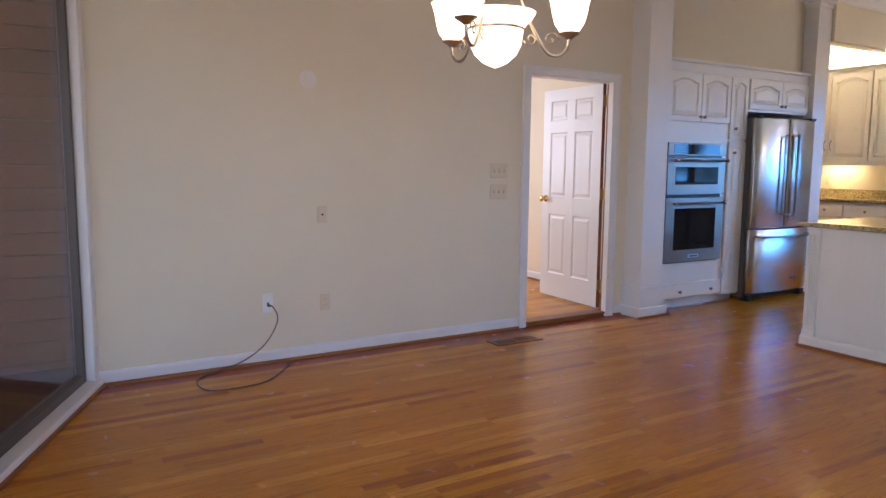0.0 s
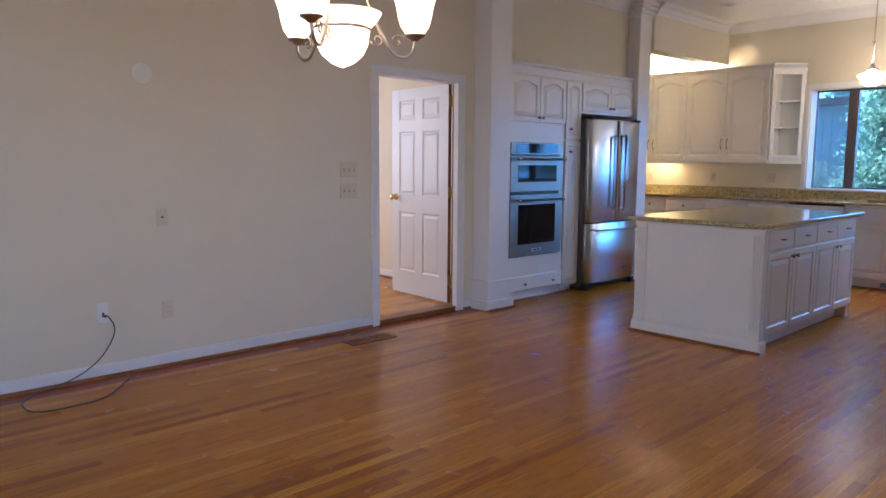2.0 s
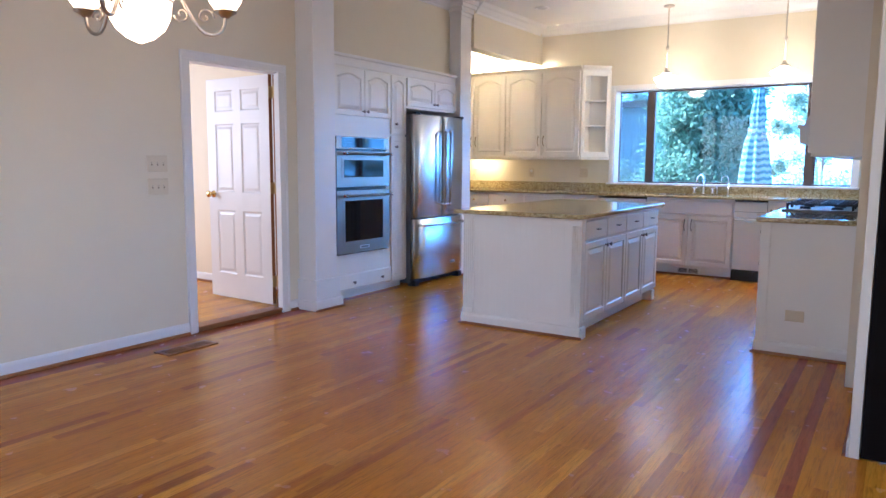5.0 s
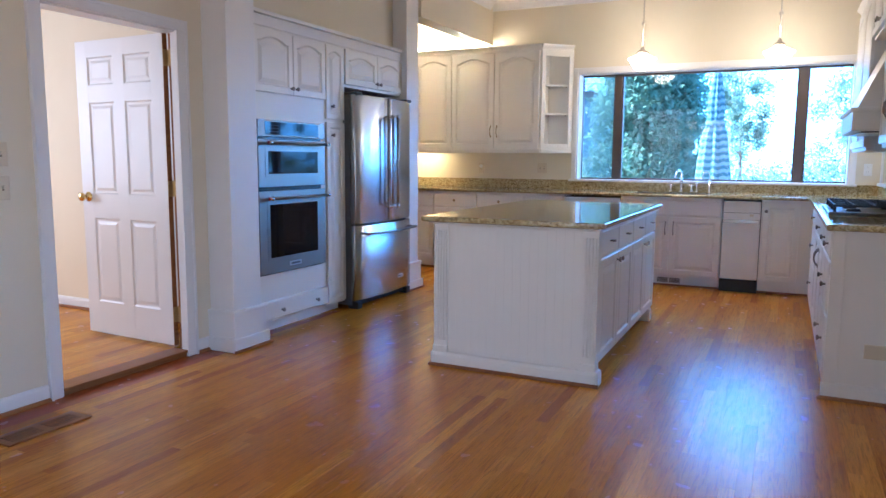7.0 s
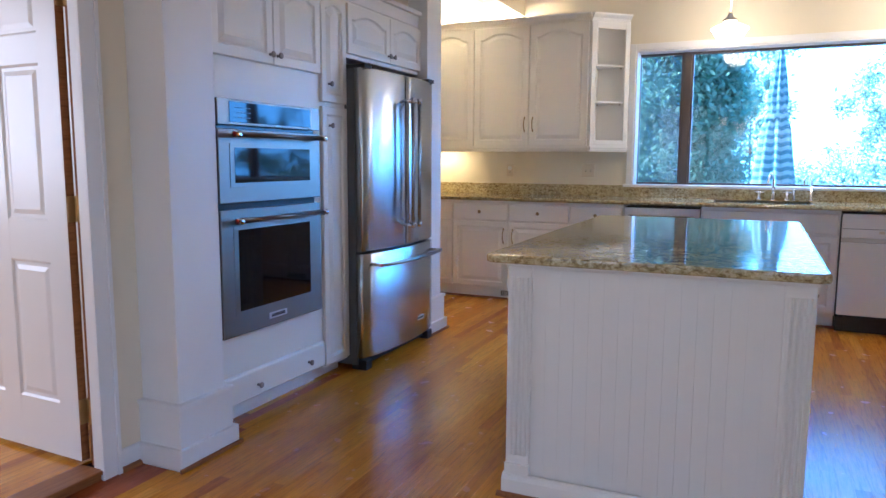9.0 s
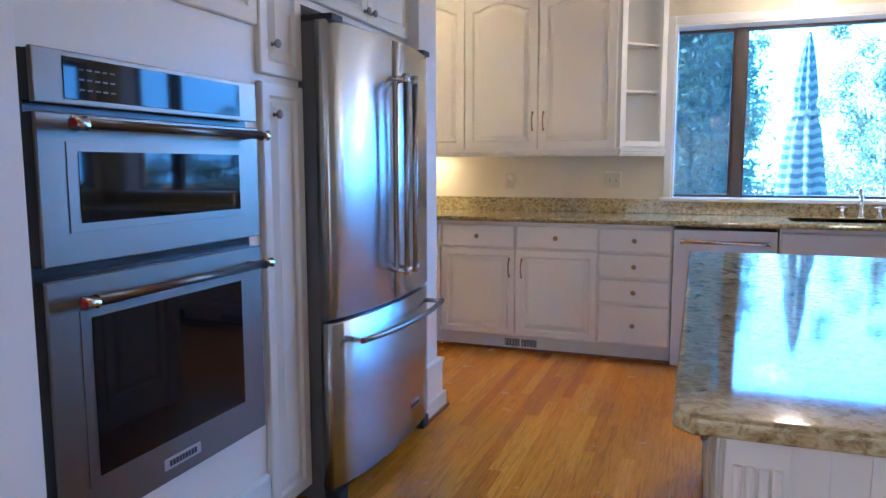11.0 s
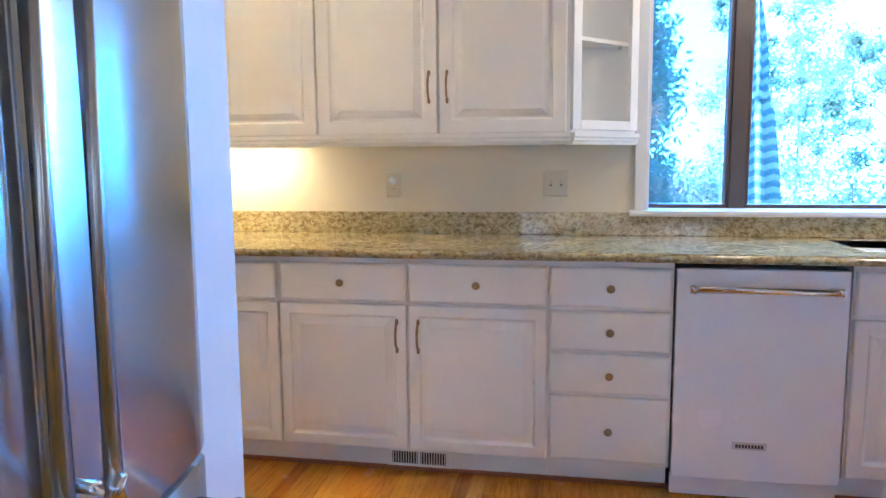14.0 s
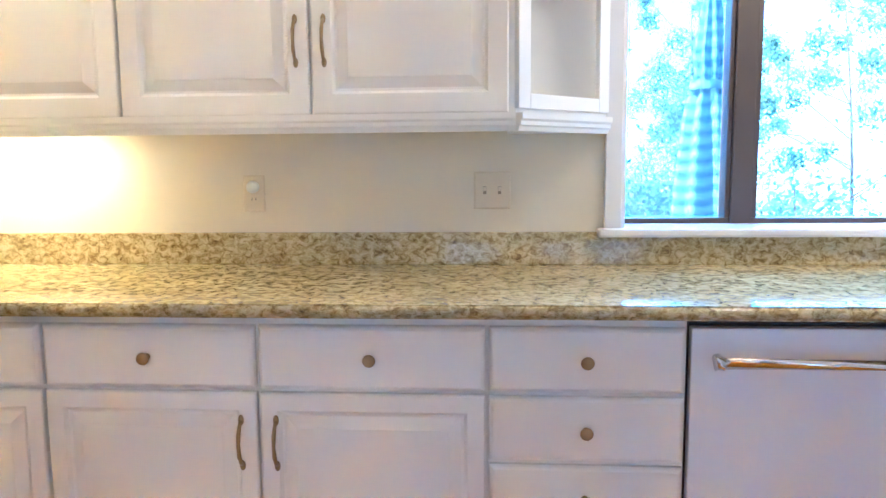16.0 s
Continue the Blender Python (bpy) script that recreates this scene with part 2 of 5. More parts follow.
LEAF = leafy("oak_leaves", (0.06, 0.15, 0.135), (0.15, 0.27, 0.245))
JUNIPER = leafy("juniper_sprays", (0.07, 0.19, 0.18), (0.15, 0.32, 0.28))
BARK = painted("grey_bark", (0.24, 0.21, 0.18), (0.15, 0.125, 0.105), 0.9, 25.0, 0.8, 0.02)
GROUND = painted("leaf_litter_ground", (0.30, 0.24, 0.17), (0.16, 0.14, 0.08), 0.95, 12.0, 0.6, 0.03)
DECKWOOD = oak("weathered_deck_board", (0.07, 0.06, 0.055), (0.10, 0.085, 0.075), (0.13, 0.11, 0.10), 0.75)
SIDING = oak("stained_cedar_siding", (0.12, 0.042, 0.026), (0.16, 0.056, 0.033), (0.19, 0.07, 0.042), 0.7)
ROOFING = painted("grey_roof", (0.12, 0.11, 0.10), (0.08, 0.075, 0.07), 0.9, 30.0, 0.5)


def striped():
    m, nt, b = material("blue_striped_canvas", (0.2, 0.4, 0.5), 0.8)
    tc = nt.nodes.new("ShaderNodeTexCoord")
    sep = nt.nodes.new("ShaderNodeSeparateXYZ")
    nt.links.new(tc.outputs["Object"], sep.inputs[0])

    def calc(op, a, c):
        n = nt.nodes.new("ShaderNodeMath")
        n.operation = op
        for s, q in zip(n.inputs, (a, c)):
            if isinstance(q, float):
                s.default_value = q
            else:
                nt.links.new(q, s)
        return n.outputs[0]

    ang = calc('MULTIPLY', calc('ARCTAN2', sep.outputs[1], sep.outputs[0]), 4.0)
    sag = calc('MULTIPLY', calc('ABSOLUTE', calc('SINE', ang, 0.0), 0.0), 0.028)
    mul = nt.nodes.new("ShaderNodeMath")
    mul.operation = 'MULTIPLY'
    mul.inputs[1].default_value = 10.0
    nt.links.new(calc('ADD', sep.outputs[2], sag), mul.inputs[0])
    fr = nt.nodes.new("ShaderNodeMath")
    fr.operation = 'FRACT'
    nt.links.new(mul.outputs[0], fr.inputs[0])
    nt.links.new(ramp(nt, fr.outputs[0], (0.42, (0.06, 0.20, 0.27)), (0.58, (0.21, 0.41, 0.49))), b.inputs["Base Color"])
    return m


CANVAS = striped()


# ---- building helpers ----
def box(bm, x0, x1, y0, y1, z0, z1, bevel=0.0):
    r = bmesh.ops.create_cube(bm, size=1.0)
    vs = r["verts"]
    bmesh.ops.scale(bm, vec=(x1 - x0, y1 - y0, z1 - z0), verts=vs)
    bmesh.ops.translate(bm, vec=((x0 + x1) / 2, (y0 + y1) / 2, (z0 + z1) / 2), verts=vs)
    if bevel:
        es = list({e for v in vs for e in v.link_edges})
        bmesh.ops.bevel(bm, geom=es, offset=bevel, segments=2, profile=0.6, affect='EDGES')
    return bm


def boxed(*a, bevel=0.0):
    return box(bmesh.new(), *a, bevel=bevel)


def prism(bm, poly, z0, z1):
    """An upright prism over a plan polygon."""
    lo = [bm.verts.new((x, y, z0)) for x, y in poly]
    hi = [bm.verts.new((x, y, z1)) for x, y in poly]
    n = len(poly)
    bm.faces.new(lo[::-1])
    bm.faces.new(hi)
    for i in range(n):
        bm.faces.new((lo[i], lo[(i + 1) % n], hi[(i + 1) % n], hi[i]))
    return bm


def extrude_profile(bm, profile, a, b):
    """Sweeps a profile (outward offset, height) straight from a to b; outward is to the right of the way."""
    a, b = Vector(a), Vector(b)
    d = (b - a).normalized()
    out = Vector((d.y, -d.x, 0))
    ra = [bm.verts.new(a + out * o + Vector((0, 0, h))) for o, h in profile]
    rb = [bm.verts.new(b + out * o + Vector((0, 0, h))) for o, h in profile]
    n = len(profile)
    for i in range(n):
        bm.faces.new((ra[i], ra[(i + 1) % n], rb[(i + 1) % n], rb[i]))
    bm.faces.new(ra[::-1])
    bm.faces.new(rb)
    return bm


def lathe(bm, profile, seg=24, m=None):
    """Turns a profile (radius, height) round z; m places it."""
    m = m or Matrix()
    rings = []
    for r, h in profile:
        if r < 1e-6:
            rings.append([bm.verts.new(m @ Vector((0, 0, h)))])
        else:
            rings.append([bm.verts.new(m @ Vector((r * math.cos(2 * math.pi * i / seg), r * math.sin(2 * math.pi * i / seg), h))) for i in range(seg)])
    for p, q in zip(rings, rings[1:]):
        for i in range(seg):
            j = (i + 1) % seg
            if len(p) == 1 and len(q) > 1:
                bm.faces.new((p[0], q[j], q[i]))
            elif len(q) == 1 and len(p) > 1:
                bm.faces.new((p[i], p[j], q[0]))
            elif len(p) > 1:
                bm.faces.new((p[i], p[j], q[j], q[i]))
    return bm


def tube(bm, pts, radius, seg=10):
    """A round rod along points; radius may be one number or one for each point."""
    pts = [Vector(p) for p in pts]
    rad = [float(r) for r in radius] if isinstance(radius, (list, tuple)) else [radius] * len(pts)
    rings = []
    up = Vector((0.13, 0.21, 0.97))
    for i, p in enumerate(pts):
        d = (pts[min(i + 1, len(pts) - 1)] - pts[max(i - 1, 0)]).normalized()
        if abs(d.dot(up)) > 0.95:
            up = Vector((0.97, 0.1, 0.05))
        u = d.cross(up).normalized()
        w = d.cross(u).normalized()
        up = w.cross(d).normalized() if w.cross(d).length > 0.1 else up
        rings.append([bm.verts.new(p + rad[i] * (u * math.cos(2 * math.pi * k / seg) + w * math.sin(2 * math.pi * k / seg))) for k in range(seg)])
    for p, q in zip(rings, rings[1:]):
        for i in range(seg):
            j = (i + 1) % seg
            bm.faces.new((p[i], p[j], q[j], q[i]))
    bm.faces.new(rings[0][::-1])
    bm.faces.new(rings[-1])
    return bm


def rounded(pts, n=6):
    """A smooth curve through points."""
    pts = [Vector(p) for p in pts]
    out = []
    for i in range(len(pts) - 1):
        p0, p1, p2, p3 = pts[max(i - 1, 0)], pts[i], pts[i + 1], pts[min(i + 2, len(pts) - 1)]
        for k in range(n):
            u = k / n
            out.append(0.5 * ((2 * p1) + (p2 - p0) * u + (2 * p0 - 5 * p1 + 4 * p2 - p3) * u * u + (3 * p1 - p0 - 3 * p2 + p3) * u ** 3))
    return out + [pts[-1]]


def mesh_of(name, bm, mat, smooth=False):
    bmesh.ops.recalc_face_normals(bm, faces=bm.faces[:])
    me = bpy.data.meshes.new(name)
    bm.to_mesh(me)
    bm.free()
    me.materials.append(mat)
    if smooth:
        me.polygons.foreach_set("use_smooth", [True] * len(me.polygons))
    return me


def part(name, bm, mat, parent, label="", smooth=False):
    ob = new(name, mesh_of(name, bm, mat, smooth))
    ob.parent = parent
    return tagged(ob, label)


def thing(name, label, category, m=None, group="", kind=""):
    ob = new(name)
    ob.empty_display_size = 0.1
    if m is not None:
        ob.matrix_world = m
    return tagged(ob, label, category, group, kind)


def single(name, bm, mat, label="", category="", kind="", smooth=False, m=None, group=""):
    ob = new(name, mesh_of(name, bm, mat, smooth))
    if m is not None:
        ob.matrix_world = m
    return tagged(ob, label, category, group, kind)


def structure(name, bm, mat, label=""):
    return single(name, bm, mat, label, "", "structure")


def panel_loops(bm, x0, x1, z0, z1, face, levels, back=None):
    """A panelled face looking to -y: loops (inset, depth, arch) set one within another; back closes it to a slab."""
    k = 12
    loops = []
    for inset, depth, arch in levels:
        a, b, c, d = x0 + inset, x1 - inset, z0 + inset, z1 - inset
        pts = [(a, c), (b, c)]
        for i in range(k + 1):
            u = i / k
            s = max(0.0, math.sin(math.pi * min(1, max(0, (u - 0.1) / 0.8)))) ** 0.8
            pts.append((b + (a - b) * u, d - arch + arch * s))
        loops.append([bm.verts.new((x, face + depth, z)) for x, z in pts])
    if back is not None:
        loops.insert(0, [bm.verts.new((v.co.x, face + back, v.co.z)) for v in loops[0]])
        bm.faces.new(loops[0][::-1])
    n = len(loops[0])
    for p, q in zip(loops, loops[1:]):
        for i in range(n):
            j = (i + 1) % n
            bm.faces.new((p[i], p[j], q[j], q[i]))
    bm.faces.new(loops[-1])
    return bm


def raised_door(x0, x1, z0, z1, arch=0.0, rail=0.055, thick=0.02):
    """A cabinet door with a raised panel; its back lies at y=0."""
    bm = bmesh.new()
    lev = [(0.0, 0.004, 0), (0.004, 0.0, 0), (rail - 0.008, 0.0, arch), (rail, 0.009, arch), (rail + 0.007, 0.0105, arch), (rail + 0.034, 0.002, arch), (rail + 0.036, 0.001, arch)]
    return panel_loops(bm, x0, x1, z0, z1, -thick, lev, back=thick)


def slab_front(x0, x1, z0, z1, thick=0.02):
    bm = bmesh.new()
    return panel_loops(bm, x0, x1, z0, z1, -thick, [(0.0, 0.009, 0), (0.004, 0.003, 0), (0.010, 0.0, 0)], back=thick)


def knob_bm(x, z, y=-0.02, s=1.0):
    bm = bmesh.new()
    m = Matrix.Translation((x, y, z)) @ Matrix.Rotation(radians(90), 4, 'X')
    return lathe(bm, [(0, 0), (0.008 * s, 0), (0.006 * s, 0.004), (0.0055 * s, 0.012), (0.013 * s, 0.017), (0.0155 * s, 0.022), (0.0135 * s, 0.027), (0.0, 0.029)], 18, m)


def pull_bm(x, z, y=-0.02, length=0.105):
    """An upright arched pull with leaf-shaped feet."""
    bm = bmesh.new()
    h = length / 2
    pts = [(x, y - 0.002, z - h), (x, y - 0.012, z - h * 0.86), (x, y - 0.022, z - h * 0.5), (x, y - 0.026, z), (x, y - 0.022, z + h * 0.5), (x, y - 0.012, z + h * 0.86), (x, y - 0.002, z + h)]
    tube(bm, pts, [0.006, 0.0045, 0.0055, 0.0045, 0.0055, 0.0045, 0.006], 8)
    for s in (-1, 1):
        lathe(bm, [(0, 0.0), (0.009, 0.0), (0.008, 0.003), (0, 0.005)], 10, Matrix.Translation((x, y, z + s * (h + 0.004))) @ Matrix.Rotation(radians(90), 4, 'X') @ Matrix.Diagonal((0.8, 1.5, 1, 1)))
    return bm


def bar_pull_bm(x, z, y=-0.02, length=0.07):
    bm = bmesh.new()
    h = length / 2
    tube(bm, [(x - h, y - 0.022, z), (x - h * 0.5, y - 0.024, z), (x, y - 0.026, z), (x + h * 0.5, y - 0.024, z), (x + h, y - 0.022, z)], [0.004, 0.005, 0.006, 0.005, 0.004], 8)
    tube(bm, [(x - h * 0.5, y, z), (x - h * 0.5, y - 0.024, z)], 0.004, 8)
    tube(bm, [(x + h * 0.5, y, z), (x + h * 0.5, y - 0.024, z)], 0.004, 8)
    return bm


# ---- setting ----
NY, EX, SY, CZ = 4.80, 9.10, 0.62, 3.08
GA, GB = Vector((0.40, 4.82, 0)), Vector((-1.02, 1.36, 0))

# north wall with the doorway; the stretch above the oven niche; alcove
bm = bmesh.new()
box(bm, 0.415, 3.543, NY, NY + 0.12, 0, CZ)
box(bm, 3.543, 4.50, NY, NY + 0.12, 2.016, CZ)
box(bm, 4.50, 4.90, NY, NY + 0.12, 0, CZ)
box(bm, 4.90, 7.065, NY, NY + 0.12, 2.20, CZ)
structure("wall_north", bm, CREAM, "cream painted wall with a doorway")
structure("wall_niche_back", boxed(4.92, 7.26, 5.46, 5.58, 0, 2.20), CREAM)
structure("wall_alcove_west", boxed(7.055, 7.285, 4.95, 6.24, 0, CZ), CREAM)
structure("wall_alcove_north", boxed(7.26, 9.30, 6.24, 6.36, 0, CZ), CREAM)
bm = bmesh.new()
box(bm, EX, EX + 0.27, 3.588, 6.24, 0, CZ)
box(bm, EX, EX + 0.27, 0.62, 0.895, 0, CZ)
box(bm, EX, EX + 0.27, 0.895, 3.588, 0, 1.03)
box(bm, EX, EX + 0.27, 0.895, 3.588, 2.212, CZ)
structure("wall_east", bm, CREAM, "cream painted wall with a wide picture window")
bm = bmesh.new()
box(bm, 4.80, 8.45, SY - 0.12, SY, 0, CZ)
box(bm, 3.72, 4.80, 0.41, 0.53, 0, CZ)
box(bm, 8.98, EX + 0.2, SY - 0.12, SY, 0, CZ)
box(bm, 8.45, 8.98, SY - 0.12, SY, 0, 1.06)
box(bm, 8.45, 8.98, SY - 0.12, SY, 2.2, CZ)
structure("wall_south_kitchen", bm, CREAM)
w3 = thing("window_3", "narrow bronze-framed window in the corner by the cooktop", "window", pose(8.45, SY - 0.08, 1.06), kind="structure")
bm = bmesh.new()
box(bm, 0, 0.53, 0, 0.05, 0, 0.04)
box(bm, 0, 0.53, 0, 0.05, 1.10, 1.14)
box(bm, 0, 0.035, 0, 0.05, 0.04, 1.10)
box(bm, 0.495, 0.53, 0, 0.05, 0.04, 1.10)
fr3 = part("window_frame", bm, BRONZE, w3, "bronze frame")
g3 = part("pane", boxed(0.035, 0.495, 0.02, 0.026, 0.04, 1.10), GLASS, fr3)
g3.visible_shadow = False
bm = bmesh.new()
box(bm, -0.06, 0.0, 0.08, 0.097, -0.02, 1.20)
box(bm, 0.53, 0.59, 0.08, 0.097, -0.02, 1.20)
box(bm, 0.0, 0.53, 0.08, 0.098, 1.14, 1.20)
box(bm, -0.06, 0.59, 0.0, 0.12, -0.028, -0.002)
part("casing", bm, TRIM, w3)
bm = bmesh.new()
box(bm, 3.66, 3.78, -2.4, -0.54, 0, CZ)
box(bm, 3.66, 3.78, -0.54, 0.492, 2.05, CZ)
box(bm, 3.655, 3.719, 0.492, 0.535, 0, CZ, bevel=0.003)
structure("wall_closet", bm, CREAM)
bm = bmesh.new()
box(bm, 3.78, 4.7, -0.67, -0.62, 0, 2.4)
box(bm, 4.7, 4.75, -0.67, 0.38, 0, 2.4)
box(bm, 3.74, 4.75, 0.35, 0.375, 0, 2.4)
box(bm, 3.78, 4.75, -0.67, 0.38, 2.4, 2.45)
structure("closet_lining", bm, CLOSETBLACK)
bm = bmesh.new()
box(bm, -1.14, 3.78, -2.52, -2.40, 0, 0.6)
box(bm, -1.14, 3.78, -2.52, -2.40, 2.4, CZ)
box(bm, -1.14, -0.4, -2.52, -2.40, 0.6, 2.4)
box(bm, 3.2, 3.78, -2.52, -2.40, 0.6, 2.4)
structure("wall_south_room", bm, CREAM)
structure("wall_west", boxed(-1.14, -1.02, -2.40, 1.36, 0, CZ), CREAM)
structure("ceiling", boxed(-1.6, EX + 0.27, -2.52, 6.36, CZ, CZ + 0.15), CEIL, "smooth off-white ceiling")
cd = thing("closet_door", "flat near-black closet door, shut", "door", pose(3.67, 0.49, 0.01))
part("slab", boxed(-0.02, 0.02, -1.025, -0.002, 0, 2.035, bevel=0.003), CLOSETBLACK, cd)
part("knob", lathe(bmesh.new(), [(0, 0), (0.03, 0), (0.029, 0.006), (0.011, 0.01), (0.011, 0.03), (0.027, 0.045), (0.022, 0.062), (0, 0.066)], 20, Matrix.Translation((-0.02, -0.95, 0.93)) @ Matrix.Rotation(radians(-90), 4, 'Y')), BRASS, cd, "brass knob", True)
# hall behind the doorway
bm = bmesh.new()
box(bm, 4.97, 5.09, NY + 0.12, 8.4, 0, 2.6)
structure("wall_hall_east", bm, HALLPAINT)
bm = bmesh.new()
box(bm, 2.2, 2.32, NY + 0.12, 8.4, 0, 2.6)
box(bm, 2.2, 5.09, 8.28, 8.4, 0, 2.6)
structure("wall_hall_far", bm, HALLPAINT)
structure("ceiling_hall", boxed(2.2, 5.09, NY + 0.12, 8.4, 2.5, 2.6), CEIL)
structure("subfloor", boxed(-1.3, EX + 0.2, -2.52, 8.4, -0.25, -0.022), DARK)

# header beam between main room and alcove
structure("header_beam", boxed(7.285, EX, 4.62, 4.79, 2.58, CZ), CREAM, "cream painted header over the alcove")

CROWN = [(0.0, -0.12), (0.012, -0.12), (0.018, -0.10), (0.03, -0.085), (0.055, -0.05), (0.085, -0.03), (0.095, -0.015), (0.11, 0.0), (0.0, 0.0)]
bm = bmesh.new()
extrude_profile(bm, CROWN, (EX, 4.62, CZ), (EX, SY + 0.11, CZ))
structure("trim_crown_east", bm, TRIM, "white crown moulding")


def crown(name, a, b):
    structure(name, extrude_profile(bmesh.new(), CROWN, (a[0], a[1], CZ), (b[0], b[1], CZ)), TRIM, "white crown moulding")


crown("trim_crown_header", (7.31, 4.62), (EX - 0.10, 4.62))
crown("trim_crown_niche", (4.90, NY), (7.065, NY))
crown("trim_crown_south", (EX - 0.1, SY), (4.80, SY))


# baseboards and the oak shoe along them
def baseboard(name, a, b, h=0.088, z=0.0):
    prof = [(0, 0.0), (0.014, 0.0), (0.014, h - 0.018), (0.010, h - 0.006), (0.004, h), (0, h)]
    structure(name, extrude_profile(bmesh.new(), prof, (*a, z), (*b, z)), TRIM, "white painted baseboard")
    shoe = [(0.014, 0), (0.030, 0), (0.029, 0.008), (0.024, 0.015), (0.014, 0.019)]
    structure(name + "_shoe", extrude_profile(bmesh.new(), shoe, (*a, z), (*b, z)), SHOE, "oak shoe moulding")


baseboard("baseboard_north", (0.42, NY), (3.473, NY))
baseboard("baseboard_north_b", (4.499, NY), (4.605, NY))
baseboard("baseboard_south", (4.80, 0.53), (3.66, 0.53))
baseboard("baseboard_hall", (4.97, 8.28), (4.97, NY + 0.14), 0.088, 0.038)

# door casing, jamb and the step up to the hall floor
HZ = 0.038
bm = bmesh.new()
box(bm, 3.475, 3.545, NY - 0.02, NY, 0, 2.010, bevel=0.004)
box(bm, 4.415, 4.497, NY - 0.02, NY, 0, 2.010, bevel=0.004)
box(bm, 3.475, 4.497, NY - 0.021, NY, 2.010, 2.070, bevel=0.004)
box(bm, 3.475, 3.492, NY - 0.027, NY - 0.02, 0, 2.055, bevel=0.002)
box(bm, 4.480, 4.497, NY - 0.027, NY - 0.02, 0, 2.055, bevel=0.002)
box(bm, 3.475, 4.497, NY - 0.028, NY - 0.021, 2.055, 2.070, bevel=0.002)
structure("trim_door_casing", bm, TRIM, "white moulded door casing")
bm = bmesh.new()
box(bm, 3.545, 3.561, NY - 0.002, NY + 0.125, 0, 2.0)
box(bm, 4.424, 4.440, NY - 0.002, NY + 0.045, 0, 2.0)
box(bm, 3.561, 4.44, NY - 0.002, NY + 0.125, 2.0, 2.016)
box(bm, 3.561, 3.573, NY + 0.04, NY + 0.075, HZ, 1.99)
structure("trim_door_jamb", bm, TRIM)
# Brown strip between door edge and casing on the hinge side
structure("trim_hinge_jamb", boxed(4.442, 4.499, NY + 0.002, NY + 0.080, HZ, 2.0), SHOE, "brown strip on the hinge side of the doorway")
bm = bmesh.new()
box(bm, 3.561, 4.424, NY + 0.004, NY + 0.119, -0.02, HZ - 0.014)
box(bm, 3.561, 4.424, NY - 0.012, NY + 0.119, HZ - 0.014, HZ + 0.003, bevel=0.005)
structure("threshold", bm, SHOE, "dark oak threshold strip with a rounded nose")


# pilasters
def pilaster(name, x0, x1, y0, yb, lbl):
    t = thing(name, lbl, "pilaster", kind="structure")
    part("shaft", boxed(x0, x1, y0, yb, 0.26, CZ, bevel=0.004), TRIM, t)
    bm = bmesh.new()
    box(bm, x0 - 0.022, x1 + 0.022, y0 - 0.022, yb, 0.0, 0.25, bevel=0.003)
    box(bm, x0 - 0.030, x1 + 0.030, y0 - 0.030, yb, 0.246, 0.268, bevel=0.006)
    box(bm, x0 - 0.040, x1 + 0.040, y0 - 0.040, yb, 0.0, 0.088, bevel=0.006)
    part("plinth", bm, TRIM, t)
    bm = bmesh.new()
    for k, (o, za, zb) in enumerate(((0.012, 2.90, 2.94), (0.03, 2.94, 2.99), (0.055, 2.99, 3.03), (0.075, 3.03, CZ - 0.001))):
        box(bm, x0 - o, x1 + o, y0 - o, yb, za, zb, bevel=0.006)
    if x0 > 6:
        part("capital", bm, TRIM, t)
    else:
        bm.free()
    part("shoe_moulding", boxed(x0 - 0.052, x1 + 0.052, y0 - 0.052, y0 - 0.04, 0, 0.018, bevel=0.004), SHOE, t, "oak shoe moulding")
    return t


pilaster("pilaster_door", 4.635, 4.90, 4.60, NY, "white square pilaster with plinth beside the oven niche")
pilaster("pilaster_fridge", 7.055, 7.285, 4.652, 4.95, "white square pilaster with plinth beside the refrigerator")


